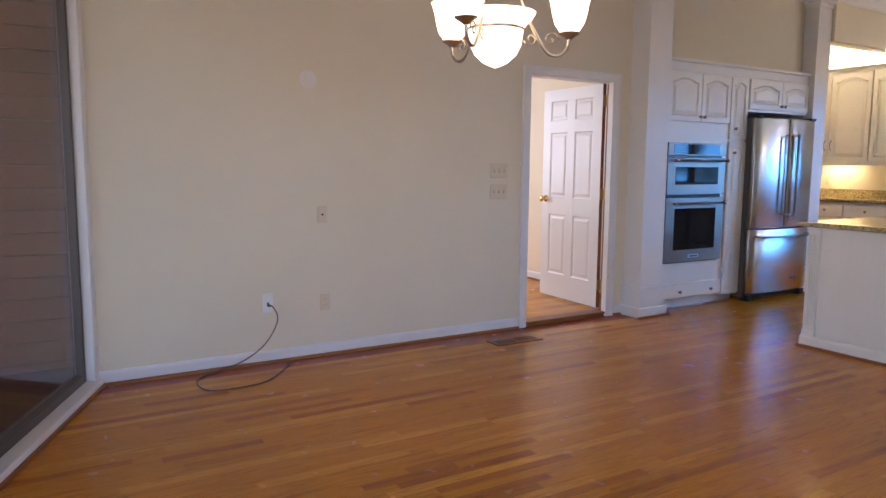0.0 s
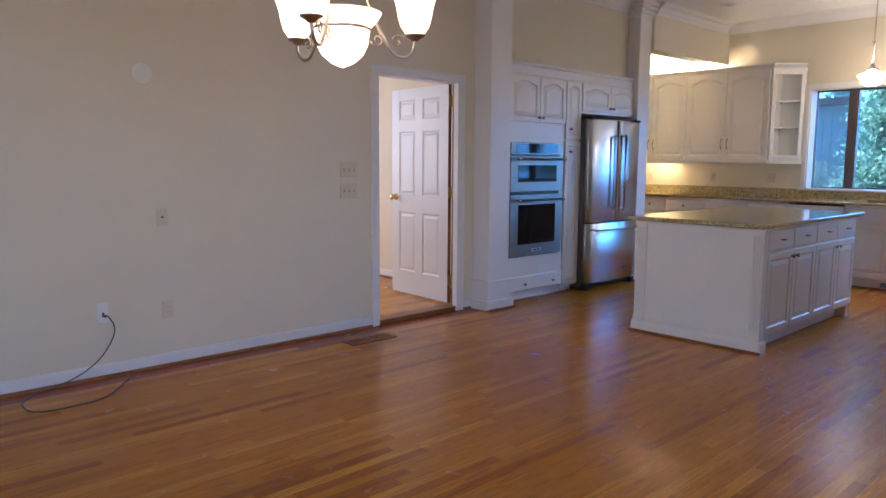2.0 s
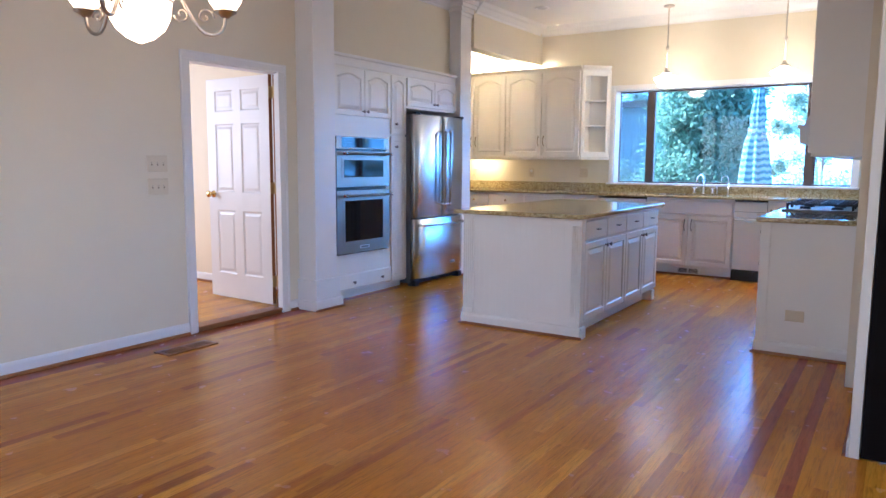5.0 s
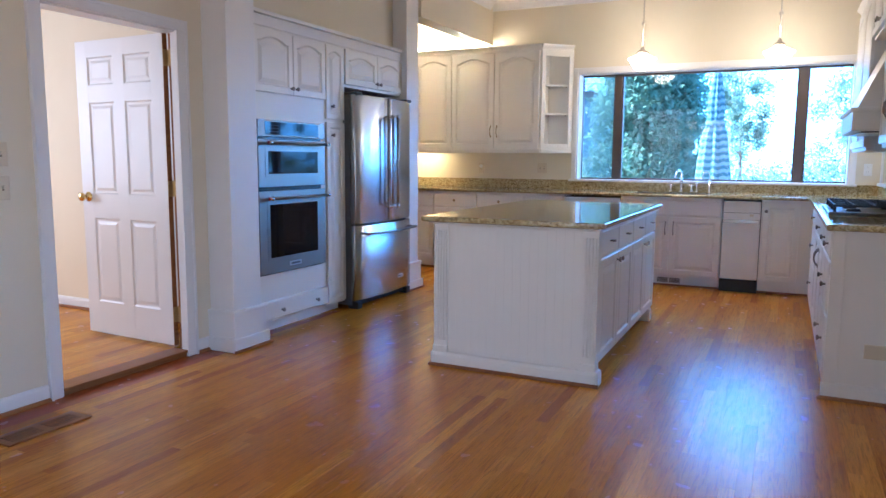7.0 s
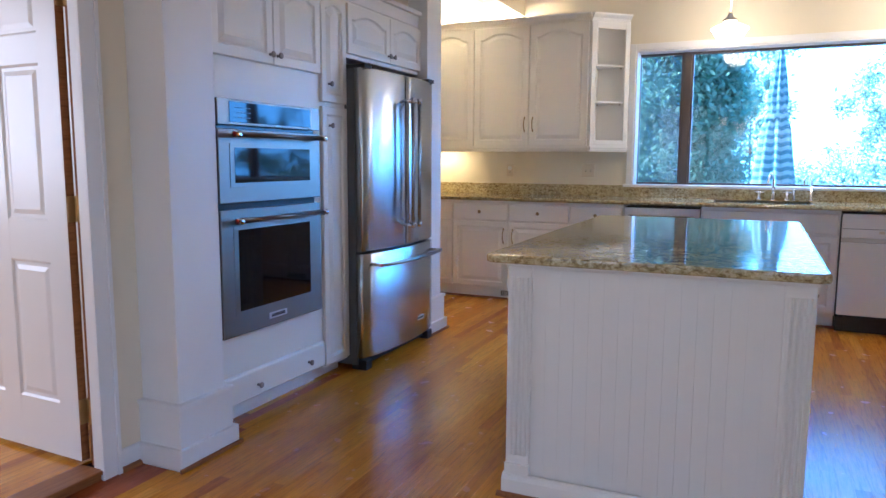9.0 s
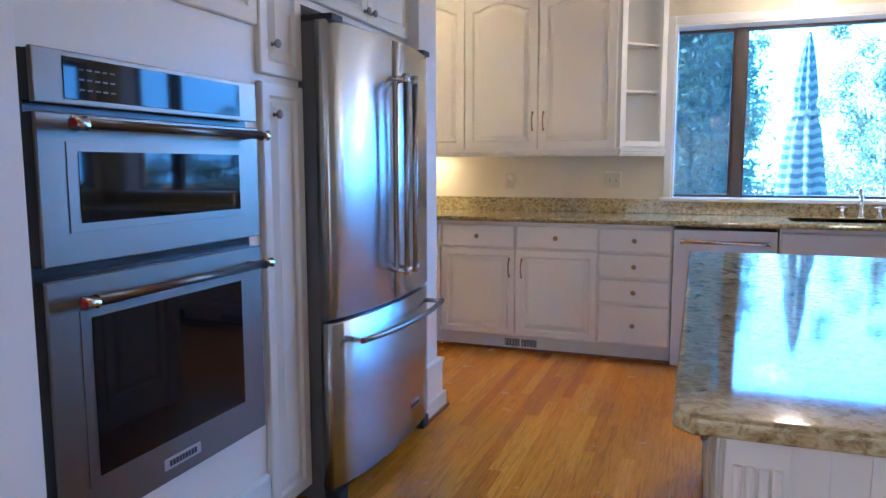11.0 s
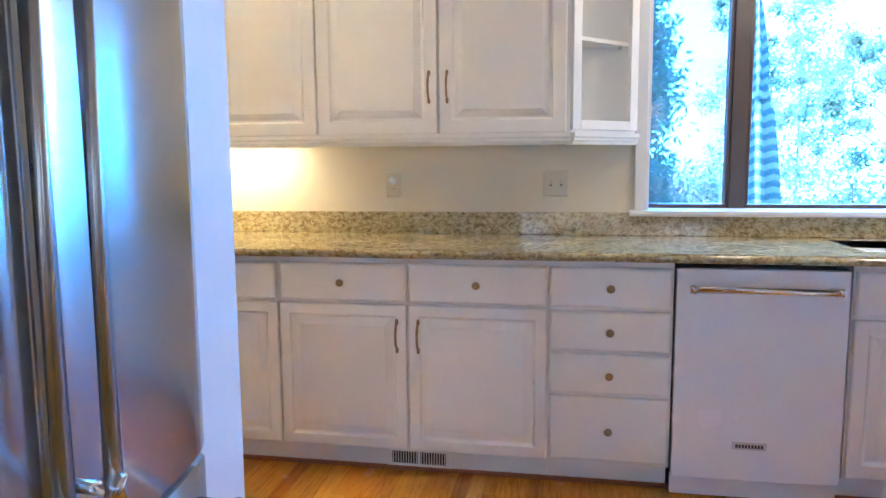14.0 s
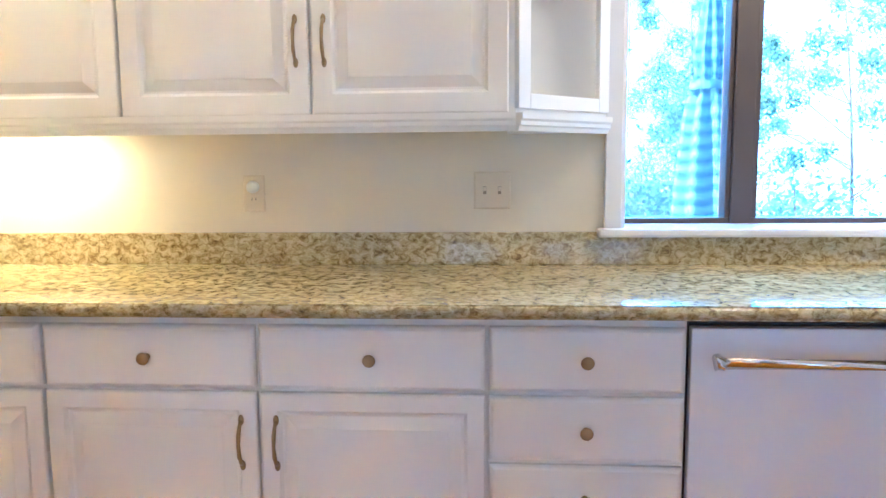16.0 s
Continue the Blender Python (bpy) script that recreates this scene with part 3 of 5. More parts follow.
# six-panel door, standing open into the hall
def six_panel_door():
    w, h, th = 0.83, 1.945, 0.035
    a = Vector((4.435, NY + 0.105))
    ang = 87.4
    t = thing("panel_door", "white six-panel door standing open into the hall", "door", pose(a.x, a.y, HZ + 0.018, 0, 0, ang))
    bm = boxed(0, w, -0.010, 0.010, 0, h)
    st, mid = 0.115, 0.105
    px = [(st, (w - mid) / 2), ((w + mid) / 2, w - st)]
    pz = [(0.22, 0.79), (0.95, 1.55), (1.66, 1.84)]
    for x0, x1 in ((0, st), ((w - mid) / 2, (w + mid) / 2), (w - st, w)):
        box(bm, x0, x1, -th / 2, th / 2, 0, h, bevel=0.002)
    for z0, z1 in ((0, 0.22), (0.79, 0.95), (1.55, 1.66), (1.84, h)):
        for x0, x1 in px:
            box(bm, x0 - 0.001, x1 + 0.001, -th / 2 + 0.0005, th / 2 - 0.0005, z0, z1)
    part("slab", bm, TRIM, t)
    for x0, x1 in px:
        for z0, z1 in pz:
            b2 = bmesh.new()
            lev = [(0.0, 0.0, 0), (0.012, 0.008, 0), (0.018, 0.008, 0), (0.042, 0.001, 0)]
            panel_loops(b2, x0, x1, z0, z1, -th / 2 + 0.001, lev)
            geo = bmesh.ops.duplicate(b2, geom=b2.faces[:])
            bmesh.ops.scale(b2, vec=(1, -1, 1), verts=[v for v in geo["geom"] if isinstance(v, bmesh.types.BMVert)])
            part("panel", b2, TRIM, t)
    # Thin brown strip over the door's hinge edge
    part("hinge_stile", boxed(-0.0015, 0.0, -th / 2, th / 2 - 0.001, 0, h), SHOE, t, "thin brown strip along the hinge edge")
    for s in (-1, 1):
        bm = bmesh.new()
        m = Matrix.Translation((w - 0.065, s * th / 2, 0.93)) @ Matrix.Rotation(radians(90 * (1 if s < 0 else -1)), 4, 'X')
        lathe(bm, [(0, 0), (0.032, 0), (0.031, 0.006), (0.012, 0.009), (0.010, 0.03), (0.020, 0.036), (0.029, 0.048), (0.028, 0.060), (0.016, 0.068), (0, 0.069)], 24, m)
        part("knob", bm, BRASS, t, "polished brass knob", True)
    for z in (0.20, 1.0, 1.80):
        bm = bmesh.new()
        tube(bm, [(-0.006, -th / 2 - 0.004, z - 0.048), (-0.006, -th / 2 - 0.004, z + 0.048)], 0.007, 10)
        box(bm, -0.0045, -0.0015, -th / 2 - 0.016, th / 2 - 0.002, z - 0.050, z + 0.050)
        box(bm, -0.054, -0.026, -0.0090, -0.0072, z - 0.050, z + 0.050)
        part("hinge", bm, HINGE, t, "antique brass butt hinge")
    return t


six_panel_door()


# east window
win = thing("window_1", "wide bronze-framed picture window with side panes over the sink", "window", pose(EX + 0.20, 0, 0), kind="structure")
for y0, y1, nm in ((0.895, 1.295, "pane"), (1.375, 3.135, "pane"), (3.205, 3.588, "pane")):
    bm = bmesh.new()
    f = 0.030
    box(bm, -0.03, 0.04, y0, y1, 1.030, 1.030 + f, bevel=0.004)
    box(bm, -0.03, 0.04, y0, y1, 2.212 - f, 2.212, bevel=0.004)
    box(bm, -0.03, 0.04, y0, y0 + f * 0.55, 1.030 + f, 2.212 - f, bevel=0.004)
    box(bm, -0.03, 0.04, y1 - f * 0.55, y1, 1.030 + f, 2.212 - f, bevel=0.004)
    fr = part("window_frame", bm, BRONZE, win, "bronze anodised frame")
    g = part(nm, boxed(-0.003, 0.003, y0 + f * 0.55, y1 - f * 0.55, 1.030 + f, 2.212 - f), GLASS, fr)
    g.visible_shadow = False
for ya, yb in ((1.295, 1.375), (3.135, 3.205)):
    part("mullion", boxed(-0.04, 0.05, ya, yb, 1.030, 2.212, bevel=0.006), BRONZE, win, "bronze mullion")
sc = part("screen", boxed(0.044, 0.046, 3.222, 3.568, 1.065, 2.18), SCREEN, win, "insect screen with blue haze in its colour")
sc.visible_shadow = False
bm = bmesh.new()
box(bm, EX - 0.018, EX, 3.588, 3.640, 1.015, 2.268, bevel=0.004)
box(bm, EX - 0.018, EX, 0.835, 0.895, 1.015, 2.268, bevel=0.004)
box(bm, EX - 0.019, EX, 0.895, 3.588, 2.212, 2.268, bevel=0.004)
structure("trim_window_casing", bm, TRIM, "white window casing")
structure("window_sill", boxed(EX - 0.045, EX + 0.17, 0.82, 3.662, 1.017, 1.043, bevel=0.008), TRIM, "white window sill")
bm = bmesh.new()
box(bm, EX, EX + 0.17, 3.575, 3.588, 1.043, 2.199)
box(bm, EX, EX + 0.17, 0.895, 0.908, 1.043, 2.199)
box(bm, EX, EX + 0.17, 0.895, 3.588, 2.199, 2.212)
structure("trim_window_reveal", bm, TRIM)

# angled glass wall of the dining end
d = (GB - GA).normalized()
L = (GB - GA).length
gw = thing("window_2", "tall dark-framed glass panes with a white sill in an angled wall", "window", pose(GA.x, GA.y, 0, 0, 0, math.degrees(math.atan2(d.y, d.x))), kind="structure")
bm = boxed(0, L, -0.09, 0.06, 0, 0.05, bevel=0.006)
part("sill", bm, TRIM, gw)
part("shoe_moulding", boxed(0.0, L, 0.06, 0.075, 0, 0.02, bevel=0.004), SHOE, gw)
part("head", boxed(0, L, -0.06, 0.06, 2.5, CZ), CREAM, gw)
part("casing", boxed(0.0, 0.075, -0.02, 0.035, 0.05, 2.5, bevel=0.006), TRIM, gw)
for i in range(3):
    a, b = 0.075 + i * (L - 0.1) / 3, 0.075 + (i + 1) * (L - 0.1) / 3
    bm = bmesh.new()
    box(bm, a, a + 0.03, -0.065, -0.015, 0.05, 2.5, bevel=0.004)
    box(bm, b - 0.03, b, -0.065, -0.015, 0.05, 2.5, bevel=0.004)
    box(bm, a + 0.03, b - 0.03, -0.065, -0.015, 0.05, 0.10, bevel=0.004)
    box(bm, a + 0.03, b - 0.03, -0.065, -0.015, 2.45, 2.5, bevel=0.004)
    fr = part("window_frame", bm, BRONZE, gw, "dark frame")
    g = part("pane", boxed(a + 0.03, b - 0.03, -0.043, -0.037, 0.10, 2.45), GLASS, fr)
    g.visible_shadow = False

# ---- outdoors ----
structure("backdrop", boxed(70, 70.2, -90, 90, -2, 60), SKYGLOW, "bright hazy sky beyond the trees")
structure("ground", boxed(-400, 400, -400, 400, -0.9, -0.6), GROUND, "leaf-strewn ground")
wallsid = thing("siding_wall", "wall clad in reddish-brown stained boards outside the glass", "wall", kind="structure")
part("sheathing", boxed(-3.0, 0.405, 5.42, 5.56, -0.6, 4.0), DARK, wallsid)
me = mesh_of("siding_board", boxed(-3.0, 0.405, -0.018, 0.0, 0.003, 0.135, bevel=0.004), SIDING)
for i in range(30):
    ob = new("siding_board", me)
    ob.matrix_world = pose(0, 5.42, -0.25 + i * 0.139)
    ob.parent = wallsid
structure("wall_outer_return", boxed(0.41, 0.53, 4.925, 5.56, -0.6, 4.0), SIDING)
deck = thing("deck", "weathered dark deck boards outside the glass", "deck", kind="structure")
me = mesh_of("deck_board", boxed(-3.2, 0.0, 0.004, 0.136, -0.03, 0.0, bevel=0.004), DECKWOOD)
for i in range(26):
    y = 1.8 + i * 0.14
    xe = GB.x + (y - GB.y) / (GA.y - GB.y) * (GA.x - GB.x) if y < 4.82 else 0.30
    ob = new("deck_board", me)
    ob.matrix_world = pose(xe - 0.10, y, -0.12)
    ob.parent = deck
part("joists", boxed(-3.2, -1.4, 1.9, 5.3, -0.6, -0.16), DARK, deck)
# Unseen roof and posts, added to keep skylight off the siding
porch = thing("porch_roof", "unseen dark boarded roof added to shade the deck and siding", "roof", kind="structure")
part("ceiling_boards", boxed(-4.6, 0.30, -1.5, 5.40, 2.75, 2.85), SIDING, porch)
part("roof_sheet", prism(bmesh.new(), [(-4.7, -1.6), (0.30, -1.6), (0.30, 5.56), (-4.7, 5.56)], 2.85, 2.95), ROOFING, porch)
part("post", boxed(-4.4, -4.28, 1.7, 1.82, -0.6, 2.75), SIDING, porch)
part("post", boxed(-4.4, -4.28, 5.2, 5.32, -0.6, 2.75), SIDING, porch)
patio = thing("patio_deck", "grey deck outside the kitchen window", "deck", kind="structure")
me = mesh_of("deck_board", boxed(0.004, 0.136, -4, 6, -0.03, 0.0, bevel=0.004), DECKWOOD)
for i in range(32):
    ob = new("deck_board", me)
    ob.matrix_world = pose(9.4 + i * 0.14, 0, -0.15)
    ob.parent = patio
part("joists", boxed(9.4, 13.8, -3.9, 5.9, -0.6, -0.19), DARK, patio)


# ---- cabinets ----
def cabinet(name, lbl, m, w, depth, z0, z1, group="", toe=0.0):
    """A white cabinet unit: carcass with its front at y=0."""
    t = thing(name, lbl, "cabinet", m, group)
    bm = boxed(-0.0022, w + 0.0022, 0.0, depth, z0 + toe, z1)
    if toe:
        box(bm, -0.0022, w + 0.0022, 0.07, depth, z0, z0 + toe)
    part("body", bm, WHITE, t)
    return t


def add_door(t, x0, x1, z0, z1, arch=0.0, pull=None, knob=None, metal=ANTIQUE, rail=0.055):
    d = part("door", raised_door(x0, x1, z0, z1, arch, rail), WHITE, t)
    if pull:
        part("handle", pull_bm(*pull), metal, d, "curved antique brass pull", True)
    if knob:
        part("knob", knob_bm(*knob), metal, d, "round dark metal knob", True)
    return d


def add_drawer(t, x0, x1, z0, z1, knob=True, metal=ANTIQUE, bar=False):
    d = part("drawer_front", slab_front(x0, x1, z0, z1), WHITE, t)
    if bar:
        part("handle", bar_pull_bm((x0 + x1) / 2, (z0 + z1) / 2), metal, d, "small dark bar pull", True)
    elif knob:
        part("knob", knob_bm((x0 + x1) / 2, (z0 + z1) / 2), metal, d, "round antique brass knob", True)
    return d


def east(y, z=0.0, x=8.49):
    return pose(x, y, z, 0, 0, -90)


def south(x, z=0.0, y=1.19):
    return pose(x, y, z, 0, 0, 180)


BT = 0.897
DEP = EX - 8.49
G1 = "base cabinets under the window counter"
# a door over two units each: (top y, bottom y, pull at high y or low y side)
for ya, yb, side in ((6.15, 5.50, "lo"), (5.495, 5.072, "hi"), (5.067, 4.541, "lo"), (4.536, 3.997, "hi")):
    w = ya - yb
    t = cabinet("base_cabinet", "white base cabinet with a drawer over a raised-panel door", east(ya), w, DEP, 0, BT, G1, 0.11)
    add_drawer(t, 0.002, w - 0.002, 0.718, 0.871)
    px = w - 0.04 if side == "lo" else 0.04
    add_door(t, 0.002, w - 0.002, 0.122, 0.708, pull=(px, 0.585), rail=0.05)
t = cabinet("drawer_cabinet", "white base cabinet with four drawers and brass knobs", east(3.992), 0.448, DEP, 0, BT, G1, 0.11)
for z0, z1 in ((0.718, 0.871), (0.553, 0.706), (0.388, 0.541), (0.124, 0.376)):
    add_drawer(t, 0.002, 0.446, z0, z1)

# dishwasher
t = thing("dishwasher", "white front-loading dishwasher with a steel bar handle", "dishwasher", east(3.542, x=8.475))
part("body", boxed(0.008, 0.592, 0.03, 0.58, 0.10, 0.879), BLACK, t)
part("door", boxed(0.008, 0.592, 0.0, 0.03, 0.085, 0.872, bevel=0.004), ENAMEL, t)
part("toe_panel", boxed(0.008, 0.592, 0.035, 0.05, 0.005, 0.08), ENAMEL, t)
bm = bmesh.new()
tube(bm, [(0.06, -0.045, 0.803), (0.54, -0.045, 0.803)], 0.0130, 14)
for x in (0.065, 0.535):
    tube(bm, [(x, 0.0, 0.803), (x, -0.045, 0.803)], 0.011, 10)
part("handle", bm, CHROME, t, "polished steel bar handle", True)
for x in (0.048, 0.534):
    part("handle_end", tube(bmesh.new(), [(x, -0.045, 0.803), (x + 0.018, -0.045, 0.803)], 0.0165, 14), CHROME, t, "", True)
badge = part("badge", boxed(0.22, 0.34, -0.003, 0.0, 0.205, 0.232), GREYPLATE, t, "small maker's plate")
bm = bmesh.new()
for i in range(9):
    box(bm, 0.232 + i * 0.011, 0.240 + i * 0.011, -0.0045, -0.003, 0.212, 0.225)
part("plate_print", bm, BADGEINK, badge)

# sink cabinet, compactor, corner cabinet
t = cabinet("sink_cabinet", "white sink base cabinet with two raised-panel doors", east(2.938), 0.962, DEP, 0, BT, G1, 0.11)
add_drawer(t, 0.006, 0.956, 0.715, 0.871, knob=False)
add_door(t, 0.006, 0.480, 0.125, 0.700, pull=(0.445, 0.59), metal=PEWTER)
add_door(t, 0.486, 0.956, 0.125, 0.700, pull=(0.521, 0.59), metal=PEWTER)
t = thing("trash_compactor", "white built-in trash compactor with a black toe panel", "compactor", east(1.972, x=8.47))
part("body", boxed(0.005, 0.342, 0.03, 0.57, 0.10, 0.89), BLACK, t)
part("door", boxed(0.008, 0.339, 0.0, 0.03, 0.125, 0.665, bevel=0.004), PLASTIC_W, t)
part("control_panel", boxed(0.008, 0.339, -0.004, 0.03, 0.70, 0.874, bevel=0.004), PLASTIC_W, t)
part("trim_strip", boxed(0.008, 0.339, 0.004, 0.03, 0.668, 0.697), NICKEL, t, "thin metal strip")
part("line", boxed(0.012, 0.335, -0.005, -0.004, 0.765, 0.768), DARK, t)
part("switch", boxed(0.245, 0.28, -0.007, -0.004, 0.735, 0.755), PLASTIC, t)
part("toe_panel", boxed(0.005, 0.342, -0.004, 0.05, 0.004, 0.115), BLACK, t, "black toe panel")
t = cabinet("corner_cabinet", "white narrow base cabinet with one raised-panel door", east(1.625), 0.440, DEP, 0, BT, G1, 0.11)
add_door(t, 0.012, 0.325, 0.125, 0.871, knob=(0.04, 0.79), metal=PEWTER)

# toe vents
def toe_vent(y):
    t = thing("toe_kick_vent", "white slotted heating grille in the toe kick", "vent", east(y, x=8.56), "toe-kick grilles")
    part("frame", boxed(0, 0.268, -0.006, 0.0, 0.015, 0.095, bevel=0.003), PLASTIC_W, t)
    b = part("slot", boxed(0.022, 0.128, -0.0075, -0.006, 0.03, 0.08), DARK, t)
    part("slot", boxed(0.140, 0.246, -0.0075, -0.006, 0.03, 0.08), DARK, t)
    for i in range(20):
        x = (0.025 + i * 0.0108) if i < 10 else (0.143 + (i - 10) * 0.0108)
        part("louvre", boxed(x, x + 0.003, -0.0090, -0.0075, 0.03, 0.08), PLASTIC_W, t)


toe_vent(4.65)
toe_vent(2.585)
structure("trim_toe_shoe_east", boxed(8.548, 8.562, 1.19, 6.2, 0, 0.018, bevel=0.004), SHOE)

# counters: one L-shaped worktop with the sink cut out
wt = thing("worktop", "polished speckled brown granite worktop on white cabinets", "worktop", pose(0, 0, 0))


def holed_slab(xs, ys, z0, z1):
    """A slab over a 3 by 3 grid with the middle cell cut out."""
    bm = bmesh.new()
    v = {(i, j, k): bm.verts.new((x, y, z)) for i, x in enumerate(xs) for j, y in enumerate(ys) for k, z in enumerate((z0, z1))}
    for i in range(3):
        for j in range(3):
            if (i, j) == (1, 1):
                continue
            q = [(i, j), (i + 1, j), (i + 1, j + 1), (i, j + 1)]
            bm.faces.new([v[(*c, 1)] for c in q])
            bm.faces.new([v[(*c, 0)] for c in q[::-1]])
            for (di, dj), (c, e) in zip(((0, -1), (1, 0), (0, 1), (-1, 0)), zip(q, q[1:] + q[:1])):
                n = (i + di, j + dj)
                if n == (1, 1) or not (0 <= n[0] < 3 and 0 <= n[1] < 3):
                    bm.faces.new((v[(*c, 0)], v[(*e, 0)], v[(*e, 1)], v[(*c, 1)]))
    return bm


part("slab", holed_slab((8.435, 8.58, 9.00, EX), (1.235, 2.15, 2.87, 6.235), 0.897, 0.930), GRANITE, wt)
part("nosing", tube(bmesh.new(), [(8.437, 6.235, 0.9135), (8.437, 1.24, 0.9135)], 0.0164, 14), GRANITE, wt, "rounded granite edge", True)
part("slab", boxed(5.328, EX, SY, 1.235, 0.897, 0.930, bevel=0.010), GRANITE, wt)
bm = bmesh.new()
box(bm, EX - 0.02, EX, SY + 0.02, 6.235, 0.930, 1.032, bevel=0.003)
single("backsplash", bm, GRANITE, "low speckled granite upstand behind the worktop", "backsplash")
bm = bmesh.new()
box(bm, 5.32, EX - 0.02, SY, SY + 0.02, 0.930, 1.032, bevel=0.003)
single("backsplash_south", bm, GRANITE, "low speckled granite upstand behind the cooktop", "backsplash")
sink = thing("sink", "white undermount kitchen sink", "sink", pose(8.79, 2.51, 0))
bm = bmesh.new()
for a in ((-0.21, 0.21, -0.36, 0.36, 0.71, 0.72), (-0.22, -0.21, -0.36, 0.36, 0.71, 0.925), (0.21, 0.22, -0.36, 0.36, 0.71, 0.925), (-0.22, 0.22, -0.37, -0.36, 0.71, 0.925), (-0.22, 0.22, 0.36, 0.37, 0.71, 0.925)):
    box(bm, *a)
part("basin", bm, PLASTIC_W, sink)
part("drain", lathe(bmesh.new(), [(0, 0.721), (0.04, 0.721), (0.045, 0.726), (0.03, 0.727), (0, 0.722)], 20), CHROME, sink, "chrome drain", True)

# bridge faucet and spray
fa = thing("faucet", "chrome gooseneck kitchen faucet with cross handles", "faucet", pose(9.03, 2.43, 0.930))
bm = bmesh.new()
lathe(bm, [(0, 0), (0.028, 0), (0.028, 0.008), (0.016, 0.02), (0.014, 0.10), (0.018, 0.11), (0.013, 0.12), (0.012, 0.16), (0, 0.165)], 18)
pts = [(0, 0, 0.15)] + [(-0.085 + 0.085 * math.cos(a), 0.02 * (1 - math.cos(a)), 0.165 + 0.06 * math.sin(a)) for a in np.linspace(0, math.pi, 12)] + [(-0.172, 0.04, 0.145)]
tube(bm, pts, 0.010, 12)
part("spout", bm, CHROME, fa, "", True)
for s in (-0.105, 0.105):
    bm = bmesh.new()
    m = Matrix.Translation((0, s, 0))
    lathe(bm, [(0, 0), (0.026, 0), (0.026, 0.008), (0.014, 0.02), (0.013, 0.05), (0.018, 0.06), (0.012, 0.075), (0, 0.08)], 16, m)
    tube(bm, [(-0.045, s, 0.068), (0.03, s, 0.068)], 0.005, 8)
    tube(bm, [(0, s - 0.035, 0.068), (0, s + 0.035, 0.068)], 0.005, 8)
    part("handle", bm, CHROME, fa, "", True)
fa2 = thing("water_filter_tap", "slim chrome drinking-water tap beside the sink", "tap", pose(9.035, 2.15, 0.930))
bm = bmesh.new()
lathe(bm, [(0, 0), (0.02, 0), (0.02, 0.006), (0.011, 0.015), (0.010, 0.13), (0, 0.132)], 16)
tube(bm, [(0, 0, 0.12)] + [(-0.055 + 0.055 * math.cos(a), 0.03 * (1 - math.cos(a)), 0.16 + 0.055 * math.sin(a)) for a in np.linspace(0, math.pi, 10)] + [(-0.112, 0.06, 0.13)], 0.006, 10)
part("spout", bm, CHROME, fa2, "", True)
sd = thing("soap_dispenser", "small chrome soap dispenser", "dispenser", pose(9.035, 2.275, 0.930))
part("pump", lathe(bmesh.new(), [(0, 0), (0.018, 0), (0.018, 0.006), (0.010, 0.014), (0.010, 0.07), (0.016, 0.08), (0.014, 0.095), (0, 0.1)], 16), CHROME, sd, "", True)

# wall cabinets on the east wall
G2 = "wall cabinets beside the window"
UB, UT, UX = 1.378, 2.44, 8.80
for ya, yb, side in ((6.05, 5.497, "lo"), (5.492, 5.001, "hi"), (4.996, 4.470, "lo"), (4.465, 3.938, "hi")):
    w = ya - yb
    t = cabinet("wall_cabinet", "white wall cabinet with an arched raised-panel door", pose(UX, ya, 0, 0, 0, -90), w, EX - UX, UB - 0.005, UT + 0.02, G2)
    px = w - 0.036 if side == "lo" else 0.036
    add_door(t, 0.0015, w - 0.0015, UB, UT, arch=0.05, pull=(px, 1.572), rail=0.062)
# open corner shelf with an angled face
t = thing("corner_shelf", "white open end shelf with two angled shelves", "shelf", pose(0, 0, 0), G2)
pb = [(8.80, 3.921), (8.80, 3.936), (EX, 3.936), (EX, 3.645), (9.06, 3.645)]
bm = bmesh.new()
prism(bm, pb, 1.335, 1.39)
prism(bm, pb, 2.435, 2.46)
box(bm, 8.80, EX, 3.924, 3.937, 1.39, 2.435)
box(bm, EX - 0.012, EX, 3.645, 3.924, 1.39, 2.435)
part("body", bm, WHITE, t)
for z in (1.755, 2.07):
    part("shelf_board", prism(bmesh.new(), [(8.835, 3.923), (EX - 0.012, 3.923), (EX - 0.012, 3.672)], z, z + 0.016), WHITE, t)
for z in (1.755, 2.07):
    for x, y in ((8.90, 3.918), (EX - 0.03, 3.918), (EX - 0.018, 3.72)):
        part("shelf_pin", boxed(x - 0.006, x + 0.006, y - 0.012, y + 0.005, z - 0.014, z, bevel=0.002), NICKEL, t)
u = Vector((9.06 - 8.80, 3.645 - 3.921, 0)).normalized()
ang = math.degrees(math.atan2(u.y, u.x))
M = pose(8.80, 3.921, 0, 0, 0, ang)
LL = math.hypot(9.06 - 8.80, 3.645 - 3.921)
bm = bmesh.new()
box(bm, 0, 0.045, -0.012, 0.006, 1.39, 2.435, bevel=0.003)
box(bm, LL - 0.045, LL, -0.012, 0.006, 1.39, 2.435, bevel=0.003)
box(bm, 0.045, LL - 0.045, -0.012, 0.006, 1.39, 1.43, bevel=0.003)
box(bm, 0.045, LL - 0.045, -0.012, 0.006, 2.385, 2.435, bevel=0.003)
bm.transform(M)
part("face_frame", bm, WHITE, t)
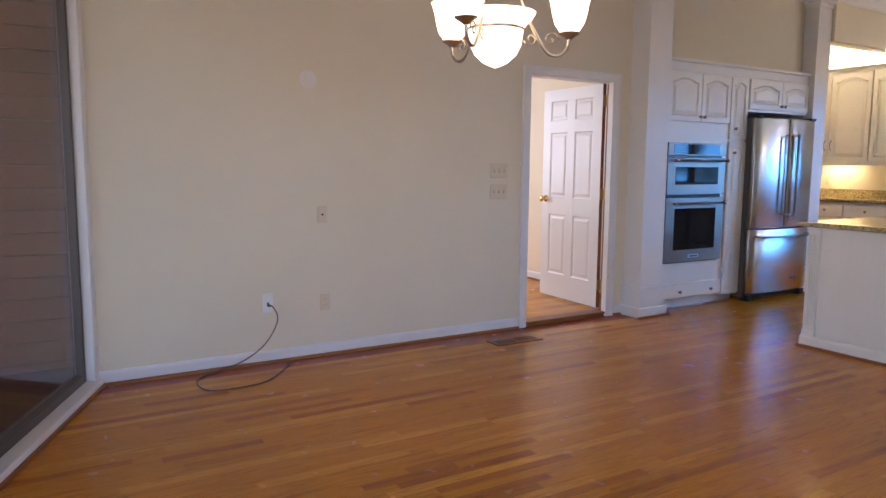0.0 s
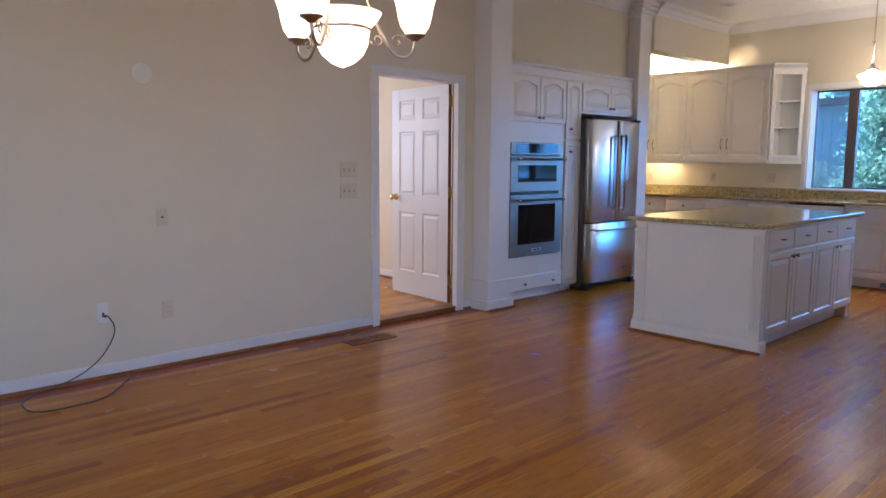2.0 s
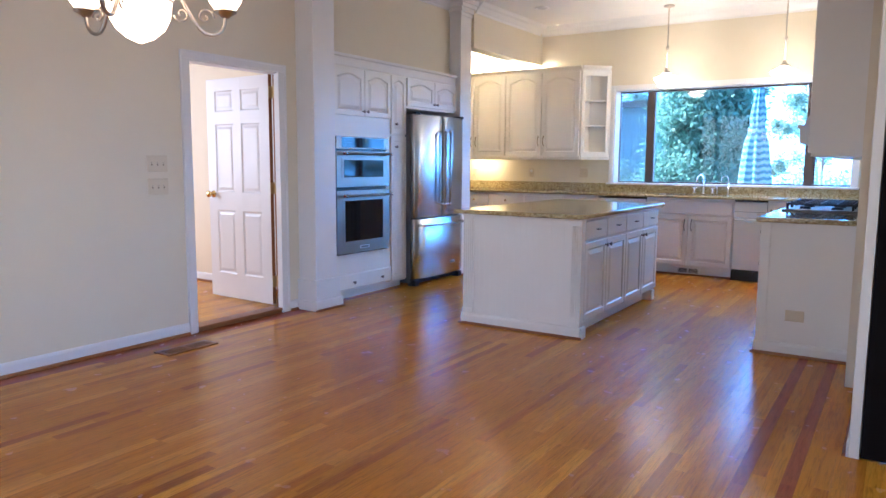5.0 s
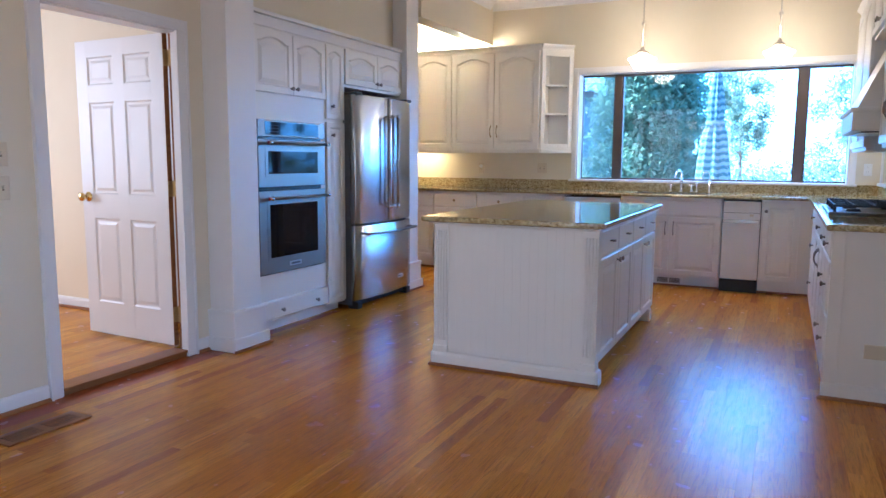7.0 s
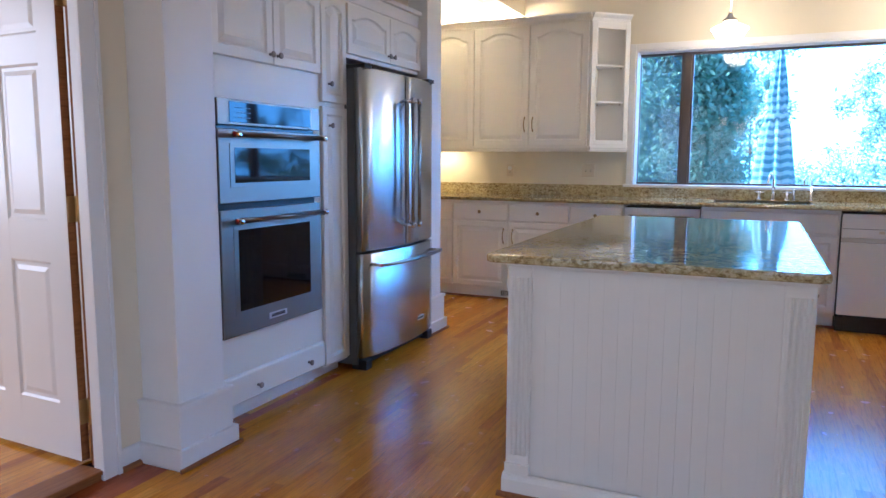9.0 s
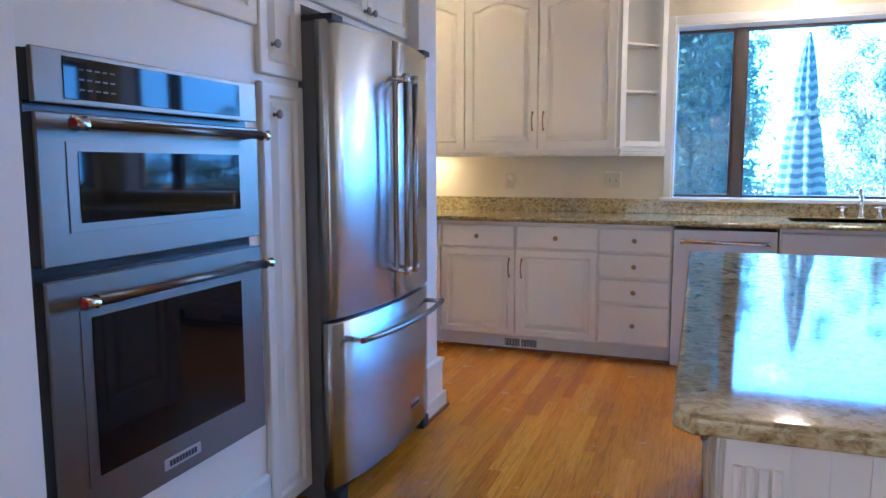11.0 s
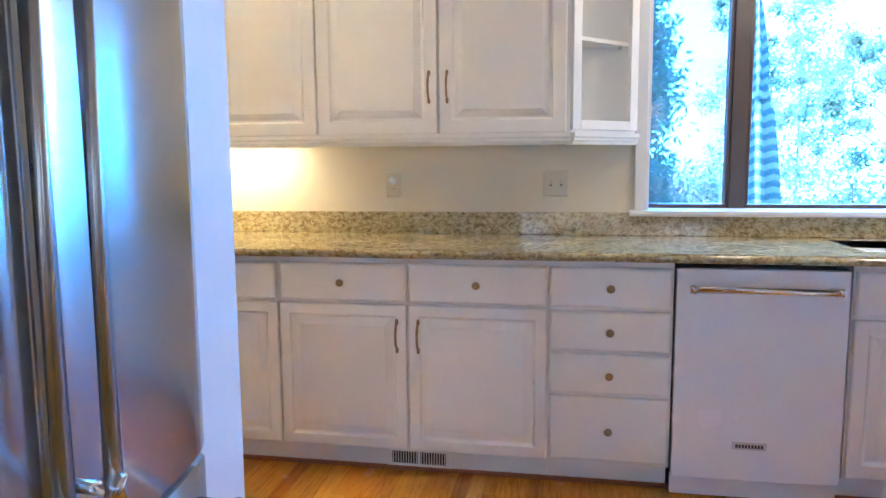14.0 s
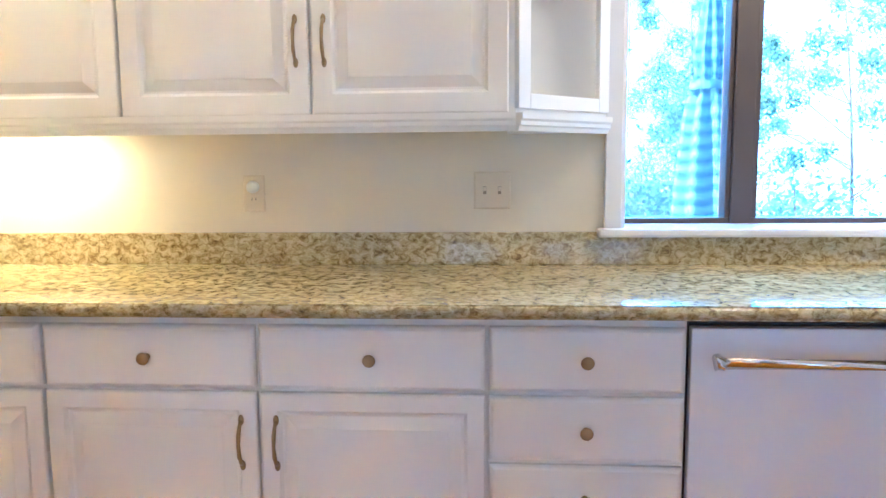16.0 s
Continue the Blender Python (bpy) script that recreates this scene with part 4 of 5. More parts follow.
# light rail and cornice round the wall cabinets
rail_prof = [(0, -0.048), (0.010, -0.048), (0.014, -0.036), (0.020, -0.032), (0.020, -0.022), (0.026, -0.016), (0.026, 0.0), (0, 0.0)]
cor_prof = [(0, 0.0), (0.010, 0.0), (0.014, 0.015), (0.03, 0.03), (0.042, 0.042), (0.045, 0.055), (0, 0.055)]
for nm, prof, z in (("light_rail", rail_prof, 1.378), ("cornice", cor_prof, 2.455)):
    t = thing(nm, "white moulded %s along the wall cabinets" % nm.replace("_", " "), "moulding", kind="structure")
    part("straight_run", extrude_profile(bmesh.new(), prof, (UX - 0.002, 6.05, z), (UX - 0.002, 3.921, z)), WHITE, t)
    part("angled_run", extrude_profile(bmesh.new(), prof, (8.80, 3.921, z), (9.06, 3.645, z)), WHITE, t)

# lamps hidden under and on top of the wall cabinets
t = thing("under_cabinet_light", "slim lit strip lamp fixed under the wall cabinets", "lamp", pose(8.96, 5.47, 1.373))
part("housing", boxed(-0.045, 0.045, -0.24, 0.24, -0.02, 0.0), PLASTIC_W, t)
part("tube", boxed(-0.03, 0.03, -0.22, 0.22, -0.026, -0.02), TUBE, t, "lit tube")
t = thing("cabinet_top_light", "lit strip lamp lying on top of the wall cabinets", "lamp", pose(8.98, 5.22, 2.46))
part("housing", boxed(-0.04, 0.04, -0.55, 0.55, 0.0, 0.02), PLASTIC_W, t)
part("tube", boxed(-0.03, 0.03, -0.53, 0.53, 0.02, 0.035), TUBE_TOP, t, "lit tube")

# ---- oven and refrigerator wall ----
FY = 4.725
G3 = "cabinets round the oven and refrigerator"
t = cabinet("oven_cabinet", "white tall cabinet housing the wall oven", pose(4.90, FY, 0), 0.942, 0.74, 0.10, 2.20, G3)
add_door(t, 0.102, 0.536, 1.705, 2.132, arch=0.035, knob=(0.509, 1.75), metal=PEWTER)
add_door(t, 0.540, 0.940, 1.705, 2.132, arch=0.035, knob=(0.567, 1.75), metal=PEWTER)
d = part("drawer_front", slab_front(0.06, 0.940, 0.095, 0.235), WHITE, t)
for x in (0.352, 0.778):
    part("knob", knob_bm(x, 0.155), PEWTER, d, "", True)
part("toe_panel", boxed(0.04, 0.942, 0.06, 0.08, 0.0, 0.10), WHITE, t)
t = cabinet("pantry_cabinet", "white narrow tall cabinet with two raised-panel doors", pose(5.845, FY, 0), 0.258, 0.74, 0.0, 2.20, G3, 0.07)
add_door(t, 0.004, 0.254, 1.562, 2.132, arch=0.025, knob=(0.070, 1.66), metal=PEWTER, rail=0.05)
add_door(t, 0.004, 0.254, 0.085, 1.538, knob=(0.070, 1.435), metal=PEWTER, rail=0.05)
t = cabinet("over_fridge_cabinet", "white cabinet with two arched doors above the refrigerator", pose(6.108, FY, 0), 0.955, 0.73, 1.83, 2.20, G3)
add_door(t, 0.012, 0.512, 1.853, 2.132, arch=0.035, knob=(0.485, 1.895), metal=PEWTER)
add_door(t, 0.516, 0.953, 1.853, 2.132, arch=0.035, knob=(0.543, 1.895), metal=PEWTER)
bm = bmesh.new()
box(bm, 4.90, 7.065, FY - 0.006, FY + 0.01, 2.148, 2.222, bevel=0.002)
box(bm, 4.90, 7.065, FY - 0.03, NY, 2.222, 2.250, bevel=0.006)
structure("trim_niche_ledge", bm, TRIM, "white ledge moulding above the oven cabinets")

# wall oven
ov = thing("wall_oven", "stainless double wall oven with black glass windows", "oven", pose(4.986, FY, 0))
W = 0.774
part("body", boxed(0.004, W - 0.004, -0.020, 0.50, 0.428, 1.512), BLACK, ov, "black enamel body")
part("control_panel", boxed(0, W, -0.058, -0.046, 1.400, 1.514, bevel=0.003), STEEL_DIM, ov)
part("panel_housing", boxed(0.002, W - 0.002, -0.046, -0.02, 1.405, 1.51), BLACK, ov)
cp = part("display_glass", boxed(0.075, W - 0.085, -0.0605, -0.058, 1.412, 1.502, bevel=0.001), OVENGLASS, ov, "black glass display")
bm = bmesh.new()
for i in range(5):
    for j in range(3):
        box(bm, 0.115 + i * 0.022, 0.129 + i * 0.022, -0.0612, -0.0605, 1.432 + j * 0.022, 1.436 + j * 0.022)
part("display_marks", bm, MARKS, cp)


def oven_door(z0, z1, wz0, wz1, wx0, hz, badge):
    d = part("oven_door", panel_loops(bmesh.new(), 0, W, z0, z1, -0.058, [(0, 0.003, 0), (0.003, 0, 0)], back=0.008), STEEL_DIM, ov, "brushed steel door")
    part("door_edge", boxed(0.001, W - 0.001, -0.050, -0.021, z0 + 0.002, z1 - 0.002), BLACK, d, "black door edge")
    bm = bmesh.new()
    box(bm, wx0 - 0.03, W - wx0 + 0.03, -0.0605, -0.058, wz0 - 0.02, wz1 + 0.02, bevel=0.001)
    part("window_surround", bm, STEEL_DIM, d, "bevelled steel window surround")
    part("window", boxed(wx0, W - wx0, -0.0625, -0.0605, wz0, wz1), OVENGLASS, d, "black glass window")
    bm = bmesh.new()
    tube(bm, [(0.065, -0.112, hz), (W - 0.045, -0.112, hz)], 0.0125, 16)
    for x in (0.10, W - 0.07):
        tube(bm, [(x, -0.058, hz - 0.004), (x, -0.110, hz)], 0.010, 10)
    h = part("handle", bm, STEEL_DIM, ov, "round steel bar handle", True)
    for x, s in ((0.065, -1), (W - 0.045, 1)):
        part("handle_cap", tube(bmesh.new(), [(x - s * 0.012, -0.112, hz), (x + s * 0.018, -0.112, hz)], 0.016, 16), CHROME, h, "", True)
        part("medallion", tube(bmesh.new(), [(x + s * 0.018, -0.112, hz), (x + s * 0.0205, -0.112, hz)], 0.011, 16), RED, h, "red medallion", True)
    if badge:
        b = part("badge", boxed(W / 2 - 0.07, W / 2 + 0.07, -0.0605, -0.058, 0.475, 0.505), GREYPLATE, d, "maker's plate")
        bm = bmesh.new()
        for i in range(9):
            box(bm, W / 2 - 0.053 + i * 0.012, W / 2 - 0.044 + i * 0.012, -0.0618, -0.0605, 0.482, 0.498)
        part("plate_print", bm, BADGEINK, b)


oven_door(1.052, 1.382, 1.142, 1.300, 0.100, 1.358, False)
oven_door(0.440, 1.022, 0.553, 0.928, 0.110, 0.974, True)

# refrigerator with bowed doors
fr = thing("refrigerator", "stainless french-door refrigerator with a bottom freezer drawer", "refrigerator", pose(6.098, 4.580, 0))
FW = 0.945
part("body", boxed(0.004, FW - 0.004, 0.075, 0.82, 0.03, 1.765), material("dark_grey_case", (0.10, 0.10, 0.105), 0.5)[0], fr, "dark grey case")


def bowed(x0, x1, z0, z1):
    bm = bmesh.new()
    n = 14
    rows = []
    bow = lambda x: -0.046 * (1 - ((x - FW / 2) / (FW / 2)) ** 2)
    for z in (z0, z0 + 0.006, z1 - 0.006, z1):
        r = []
        for i in range(n + 1):
            x = x0 + (x1 - x0) * i / n
            e = 0.006 if z in (z0, z1) else 0.0
            side = 0.010 if i in (0, n) else (0.0025 if i in (1, n - 1) else 0)
            r.append(bm.verts.new((x, 0.022 + bow(x) + e + side, z)))
        rows.append(r)
    lo = [bm.verts.new((x0 + (x1 - x0) * i / n, 0.075, z0)) for i in range(n + 1)]
    hi = [bm.verts.new((x0 + (x1 - x0) * i / n, 0.075, z1)) for i in range(n + 1)]
    allr = [lo] + rows + [hi]
    for p, q in zip(allr, allr[1:]):
        for i in range(n):
            bm.faces.new((p[i], p[i + 1], q[i + 1], q[i]))
    bm.faces.new([r[0] for r in allr])
    bm.faces.new([r[n] for r in allr][::-1])
    bm.faces.new(lo[::-1] + hi)
    return bm


def long_handle(x, z0, z1, parent):
    bm = bmesh.new()
    tube(bm, [(x, -0.090, z0), (x, -0.090, z1)], 0.0125, 16)
    h = part("handle", bm, STEEL, parent, "round steel bar handle", True)
    for z, s in ((z0, -1), (z1, 1)):
        bm = bmesh.new()
        tube(bm, [(x, -0.090, z - s * 0.02), (x, -0.090, z + s * 0.012)], 0.016, 16)
        tube(bm, [(x, -0.090, z - s * 0.004), (x, -0.005, z - s * 0.004)], 0.011, 12)
        part("handle_end", bm, CHROME, h, "", True)


dl = part("door", bowed(0.0, 0.470, 0.715, 1.768), STEEL, fr, "brushed steel door", True)
dr = part("door", bowed(0.474, FW, 0.715, 1.768), STEEL, fr, "brushed steel door", True)
long_handle(0.417, 0.84, 1.615, dl)
long_handle(0.506, 0.84, 1.615, dr)
dz = part("freezer_drawer", bowed(0.0, FW, 0.075, 0.700), STEEL, fr, "brushed steel drawer", True)
bm = bmesh.new()
pts = [(0.06 + (FW - 0.12) * i / 16, -0.066 - 0.042 * (1 - ((i - 8) / 8) ** 2), 0.635) for i in range(17)]
tube(bm, pts, 0.0125, 16)
h = part("handle", bm, STEEL_DIM, dz, "bowed steel bar handle", True)
for x in (0.07, FW - 0.07):
    part("handle_end", tube(bmesh.new(), [(x, -0.072, 0.635), (x, 0.01, 0.635)], 0.012, 12), CHROME, h, "", True)
part("medallion", tube(bmesh.new(), [(0.058, -0.066, 0.635), (0.055, -0.066, 0.635)], 0.011, 14), RED, h, "red medallion", True)
b = part("badge", boxed(0.60, 0.72, -0.019, 0.02, 0.185, 0.212), GREYPLATE, dz, "maker's plate")
bm = bmesh.new()
for i in range(9):
    box(bm, 0.612 + i * 0.011, 0.620 + i * 0.011, -0.0205, -0.019, 0.191, 0.206)
part("plate_print", bm, BADGEINK, b)
part("grille", boxed(0.02, FW - 0.02, 0.06, 0.08, 0.02, 0.072), RUBBER, fr, "dark base grille")
for x in (0.05, FW - 0.05):
    part("foot", boxed(x - 0.035, x + 0.035, 0.02, 0.12, 0.0, 0.06, bevel=0.006), RUBBER, fr, "dark foot")
for x in (0.05, FW - 0.05):
    part("hinge_cover", boxed(x - 0.04, x + 0.04, 0.01, 0.16, 1.765, 1.79, bevel=0.006), RUBBER, fr, "dark hinge cover")

# ---- island ----
IX0, IX1, IY0, IY1 = 4.985, 6.91, 2.337, 3.325
isl = thing("kitchen_island", "white kitchen island with beadboard end, drawers and doors", "island", pose(0, 0, 0))
part("body", boxed(IX0 + 0.01, IX1 - 0.02, IY0 + 0.02, IY1 - 0.01, 0.10, 0.88), WHITE, isl)
part("plinth", boxed(IX0 + 0.02, IX1 - 0.10, IY0 + 0.09, IY1 - 0.02, 0.0, 0.10), WHITE, isl)
nb = 16
y0, y1 = IY0 + 0.085, IY1 - 0.085
bw = (y1 - y0) / nb
me = mesh_of("bead_board", box(bmesh.new(), -0.008, 0.0, 0.0002, bw - 0.0001, 0.085, 0.872, bevel=0.0005), WHITE)
for i in range(nb):
    ob = new("bead_board", me)
    ob.matrix_world = pose(IX0 + 0.01, y0 + i * bw, 0)
    ob.parent = isl


def fluted_post(ya, yb, xa, xb):
    bm = boxed(xa + 0.004, xb, ya, yb, 0.0, 0.88, bevel=0.003)
    w = yb - ya
    for i in range(4):
        c = ya + w * (0.2 + 0.2 * i)
        tube(bm, [(xa + 0.003, c, 0.16), (xa + 0.003, c, 0.83)], 0.0065, 8)
    box(bm, xa - 0.004, xb, ya - 0.003, yb + 0.003, 0.0, 0.125, bevel=0.004)
    return bm


part("corner_post", fluted_post(IY0 - 0.005, IY0 + 0.085, IX0 - 0.012, IX0 + 0.06), WHITE, isl, "fluted corner post")
part("corner_post", fluted_post(IY1 - 0.085, IY1 + 0.005, IX0 - 0.012, IX0 + 0.06), WHITE, isl, "fluted corner post")
prof = [(0, 0.0), (0.020, 0.0), (0.020, 0.066), (0.014, 0.08), (0.006, 0.086), (0, 0.088)]
bm = bmesh.new()
extrude_profile(bm, prof, (IX0 - 0.008, IY1 + 0.014, 0), (IX0 - 0.008, IY0 - 0.014, 0))
extrude_profile(bm, prof, (IX0 - 0.008, IY0 - 0.004, 0), (IX0 + 0.07, IY0 - 0.004, 0))
part("baseboard", bm, WHITE, isl)
shoe = [(0.020, 0), (0.034, 0), (0.033, 0.008), (0.028, 0.015), (0.020, 0.018)]
part("shoe_moulding", extrude_profile(bmesh.new(), shoe, (IX0 - 0.008, IY1 + 0.03, 0), (IX0 - 0.008, IY0 - 0.03, 0)), SHOE, isl, "oak shoe moulding")
part("foot", boxed(6.77, 6.86, IY0 + 0.0, IY0 + 0.10, 0.0, 0.10, bevel=0.012), WHITE, isl)
part("cove", boxed(IX0 - 0.02, IX1, IY0 - 0.015, IY1 + 0.01, 0.868, 0.885, bevel=0.005), WHITE, isl)
fx0, fx1 = IX0 + 0.075, IX1 - 0.03
fw = (fx1 - fx0) / 4
for i in range(4):
    a, b = fx0 + i * fw + 0.004, fx0 + (i + 1) * fw - 0.004
    bm = slab_front(a, b, 0.715, 0.862)
    bmesh.ops.translate(bm, vec=(0, IY0 + 0.02, 0), verts=bm.verts[:])
    dd = part("drawer_front", bm, WHITE, isl)
    bm = bar_pull_bm((a + b) / 2, 0.79, IY0)
    part("handle", bm, PEWTER, dd, "small dark bar pull", True)
    bm = raised_door(a, b, 0.115, 0.70)
    bmesh.ops.translate(bm, vec=(0, IY0 + 0.02, 0), verts=bm.verts[:])
    dd = part("door", bm, WHITE, isl)
    part("knob", knob_bm(b - 0.035 if i % 2 == 0 else a + 0.035, 0.655, IY0), PEWTER, dd, "round dark knob", True)
nm = pose(IX1 - 0.02, IY1 - 0.01, 0, 0, 0, 180)
for i in range(4):
    a, b = 0.085 + i * 0.41, 0.085 + (i + 1) * 0.41 - 0.006
    bm = raised_door(a, b, 0.115, 0.862)
    bm.transform(nm)
    dd = part("door", bm, WHITE, isl)
    bm = knob_bm(a + 0.035 if i % 2 == 0 else b - 0.035, 0.79)
    bm.transform(nm)
    part("knob", bm, PEWTER, dd, "round dark knob", True)
part("corner_post", boxed(IX1 - 0.085, IX1, IY1 - 0.08, IY1 + 0.012, 0.0, 0.88, bevel=0.004), WHITE, isl)
bm = bmesh.new()
prism(bm, [(4.925, 2.325), (4.950, 2.298), (6.965, 2.305), (6.99, 2.33), (6.99, 3.395), (6.965, 3.42), (4.950, 3.405), (4.925, 3.378)], 0.884, 0.915)
bmesh.ops.bevel(bm, geom=[e for e in bm.edges if abs(e.verts[0].co.z - e.verts[1].co.z) < 1e-5], offset=0.010, segments=3, profile=0.6, affect='EDGES')
t = thing("island_worktop", "polished speckled granite top on the island", "worktop", pose(0, 0, 0))
part("slab", bm, GRANITE, t)
part("underlay", boxed(4.965, 6.95, 2.33, 3.37, 0.8795, 0.8845), BLACK, t, "dark build-up strip")

# ---- south run with cooktop ----
G4 = "base cabinets under the cooktop counter"
SD = 1.19 - SY
t = cabinet("drawer_cabinet", "white base cabinet with stacked drawers beside the cooktop", south(6.12), 0.742, SD, 0, BT, G4)
for x0, x1 in ((0.006, 0.366), (0.372, 0.734)):
    for z0, z1 in ((0.735, 0.882), (0.440, 0.727), (0.125, 0.432)):
        add_drawer(t, x0, x1, z0, z1, metal=PEWTER)
t = cabinet("cooktop_cabinet", "white base cabinet with doors under the cooktop", south(7.14), 1.015, SD, 0, BT, G4)
add_drawer(t, 0.006, 1.009, 0.735, 0.882, metal=PEWTER)
add_door(t, 0.006, 0.505, 0.125, 0.722, pull=(0.468, 0.60), metal=PEWTER)
add_door(t, 0.510, 1.009, 0.125, 0.722, pull=(0.547, 0.60), metal=PEWTER)
t = cabinet("drawer_cabinet", "white base cabinet with stacked drawers in the corner", south(8.04), 0.895, SD, 0, BT, G4)
for z0, z1 in ((0.735, 0.882), (0.440, 0.727), (0.125, 0.432)):
    add_drawer(t, 0.006, 0.889, z0, z1, metal=PEWTER)
cabinet("corner_filler", "plain white corner panel between the cabinet runs", south(8.49), 0.445, SD, 0, BT, G4)
t = thing("end_panel", "plain white end panel with baseboard closing the cabinet run", "panel", pose(0, 0, 0))
part("board", boxed(5.355, 5.386, SY, 1.19, 0.0, BT, bevel=0.002), WHITE, t)
part("stile", boxed(5.346, 5.388, 1.14, 1.202, 0.0, BT, bevel=0.003), WHITE, t)
part("baseboard", extrude_profile(bmesh.new(), prof, (5.353, 1.21, 0), (5.353, SY, 0)), WHITE, t)
part("shoe_moulding", extrude_profile(bmesh.new(), shoe, (5.353, 1.225, 0), (5.353, SY, 0)), SHOE, t, "oak shoe moulding")

ck = thing("gas_cooktop", "steel gas cooktop with black cast-iron grates", "cooktop", pose(6.62, 0.935, 0.930))
part("tray", boxed(-0.455, 0.455, -0.255, 0.255, 0, 0.014, bevel=0.005), STEEL_DIM, ck, "steel tray")
for gx in (-0.29, 0.0, 0.29):
    bm = bmesh.new()
    for x in (-0.125, 0, 0.125):
        box(bm, gx + x - 0.006, gx + x + 0.006, -0.23, 0.23, 0.045, 0.060)
    for y in (-0.22, -0.11, 0.0, 0.11, 0.22):
        box(bm, gx - 0.132, gx + 0.132, y - 0.006, y + 0.006, 0.043, 0.058)
    for x in (-0.125, 0.125):
        for y in (-0.22, 0.22):
            box(bm, gx + x - 0.008, gx + x + 0.008, y - 0.008, y + 0.008, 0.012, 0.046)
    part("grate", bm, IRON, ck, "black cast-iron grate")
    for y in (-0.11, 0.11):
        part("burner", lathe(bmesh.new(), [(0, 0.03), (0.035, 0.03), (0.038, 0.022), (0.045, 0.014), (0, 0.014)], 18, Matrix.Translation((gx, y, 0))), IRON, ck, "", True)

# south wall cabinets and range hood
G5 = "wall cabinets beside the range hood"
t = cabinet("wall_cabinet", "white wall cabinet with raised-panel doors near the hood", south(6.17, y=0.935), 0.80, 0.935 - SY, 1.335, 2.48, G5)
add_door(t, 0.005, 0.396, 1.36, 2.46, arch=0.05, pull=(0.36, 1.55), metal=PEWTER)
add_door(t, 0.404, 0.795, 1.36, 2.46, arch=0.05, pull=(0.44, 1.55), metal=PEWTER)
t = cabinet("wall_cabinet", "white wall cabinet with raised-panel doors by the window", south(8.30, y=0.935), 1.19, 0.935 - SY, 1.335, 2.48, G5)
add_door(t, 0.005, 0.59, 1.36, 2.46, arch=0.05, pull=(0.55, 1.55), metal=PEWTER)
add_door(t, 0.60, 1.185, 1.36, 2.46, arch=0.05, pull=(0.64, 1.55), metal=PEWTER)
t = cabinet("hood_cabinet", "white small cabinet above the range hood", south(7.105, y=0.935), 0.93, 0.935 - SY, 2.10, 2.48, G5)
add_door(t, 0.005, 0.462, 2.12, 2.46, knob=(0.43, 2.17), metal=PEWTER)
add_door(t, 0.468, 0.925, 2.12, 2.46, knob=(0.50, 2.17), metal=PEWTER)
t = thing("range_hood", "white painted wooden range hood with a sloping front", "range hood", pose(6.175, SY, 0))
bm = bmesh.new()
lo = [bm.verts.new(c) for c in ((0.0, 0.0, 1.57), (0.93, 0.0, 1.57), (0.93, 0.46, 1.57), (0.0, 0.46, 1.57))]
hi = [bm.verts.new(c) for c in ((0.10, 0.0, 2.10), (0.83, 0.0, 2.10), (0.83, 0.22, 2.10), (0.10, 0.22, 2.10))]
bm.faces.new(lo[::-1])
bm.faces.new(hi)
for i in range(4):
    bm.faces.new((lo[i], lo[(i + 1) % 4], hi[(i + 1) % 4], hi[i]))
part("canopy", bm, WHITE, t)
bm = boxed(-0.0, 0.93, 0.0, 0.48, 1.44, 1.56, bevel=0.004)
box(bm, -0.01, 0.94, 0.0, 0.495, 1.555, 1.58, bevel=0.006)
part("apron", bm, WHITE, t)
part("filter", boxed(0.1, 0.83, 0.08, 0.42, 1.432, 1.44), STEEL_DIM, t, "steel filter")
single("cornice_south", extrude_profile(bmesh.new(), cor_prof, (8.30, 0.935, 2.475), (5.37, 0.935, 2.475)), WHITE, "white moulded cornice along the south wall cabinets", "moulding", "structure")


# ---- plates on the walls ----
def plate(name, lbl, m, w, h, gangs, kind_, mat):
    """A wall plate looking to -y in its own frame."""
    t = thing(name, lbl, "outlet" if kind_ != "switch" else "switch", m)
    part("cover", panel_loops(bmesh.new(), -w / 2, w / 2, -h / 2, h / 2, -0.006, [(0, 0.004, 0), (0.003, 0.001, 0), (0.006, 0, 0)], back=0.006), mat, t)
    for i in range(gangs):
        cx = (i - (gangs - 1) / 2) * 0.046
        if kind_ == "switch":
            part("toggle_slot", boxed(cx - 0.005, cx + 0.005, -0.0065, -0.006, -0.012, 0.012), SLOT, t)
            bm = boxed(cx - 0.004, cx + 0.004, -0.016, -0.006, -0.002, 0.010, bevel=0.001)
            part("toggle", bm, mat, t)
        elif kind_ == "outlet":
            for s in (-0.019, 0.019):
                r = part("receptacle", lathe(bmesh.new(), [(0, 0), (0.0165, 0), (0.0165, 0.0015), (0, 0.0015)], 16, Matrix.Translation((cx, -0.006, s)) @ Matrix.Rotation(radians(90), 4, 'X')), mat, t)
                bm = bmesh.new()
                box(bm, cx - 0.007, cx - 0.005, -0.0082, -0.0074, s - 0.002, s + 0.006)
                box(bm, cx + 0.005, cx + 0.007, -0.0082, -0.0074, s - 0.002, s + 0.006)
                part("slots", bm, DARK, r)
        elif kind_ == "jack":
            part("jack", boxed(cx - 0.006, cx + 0.006, -0.010, -0.006, -0.006, 0.006, bevel=0.001), DARK, t)
    return t


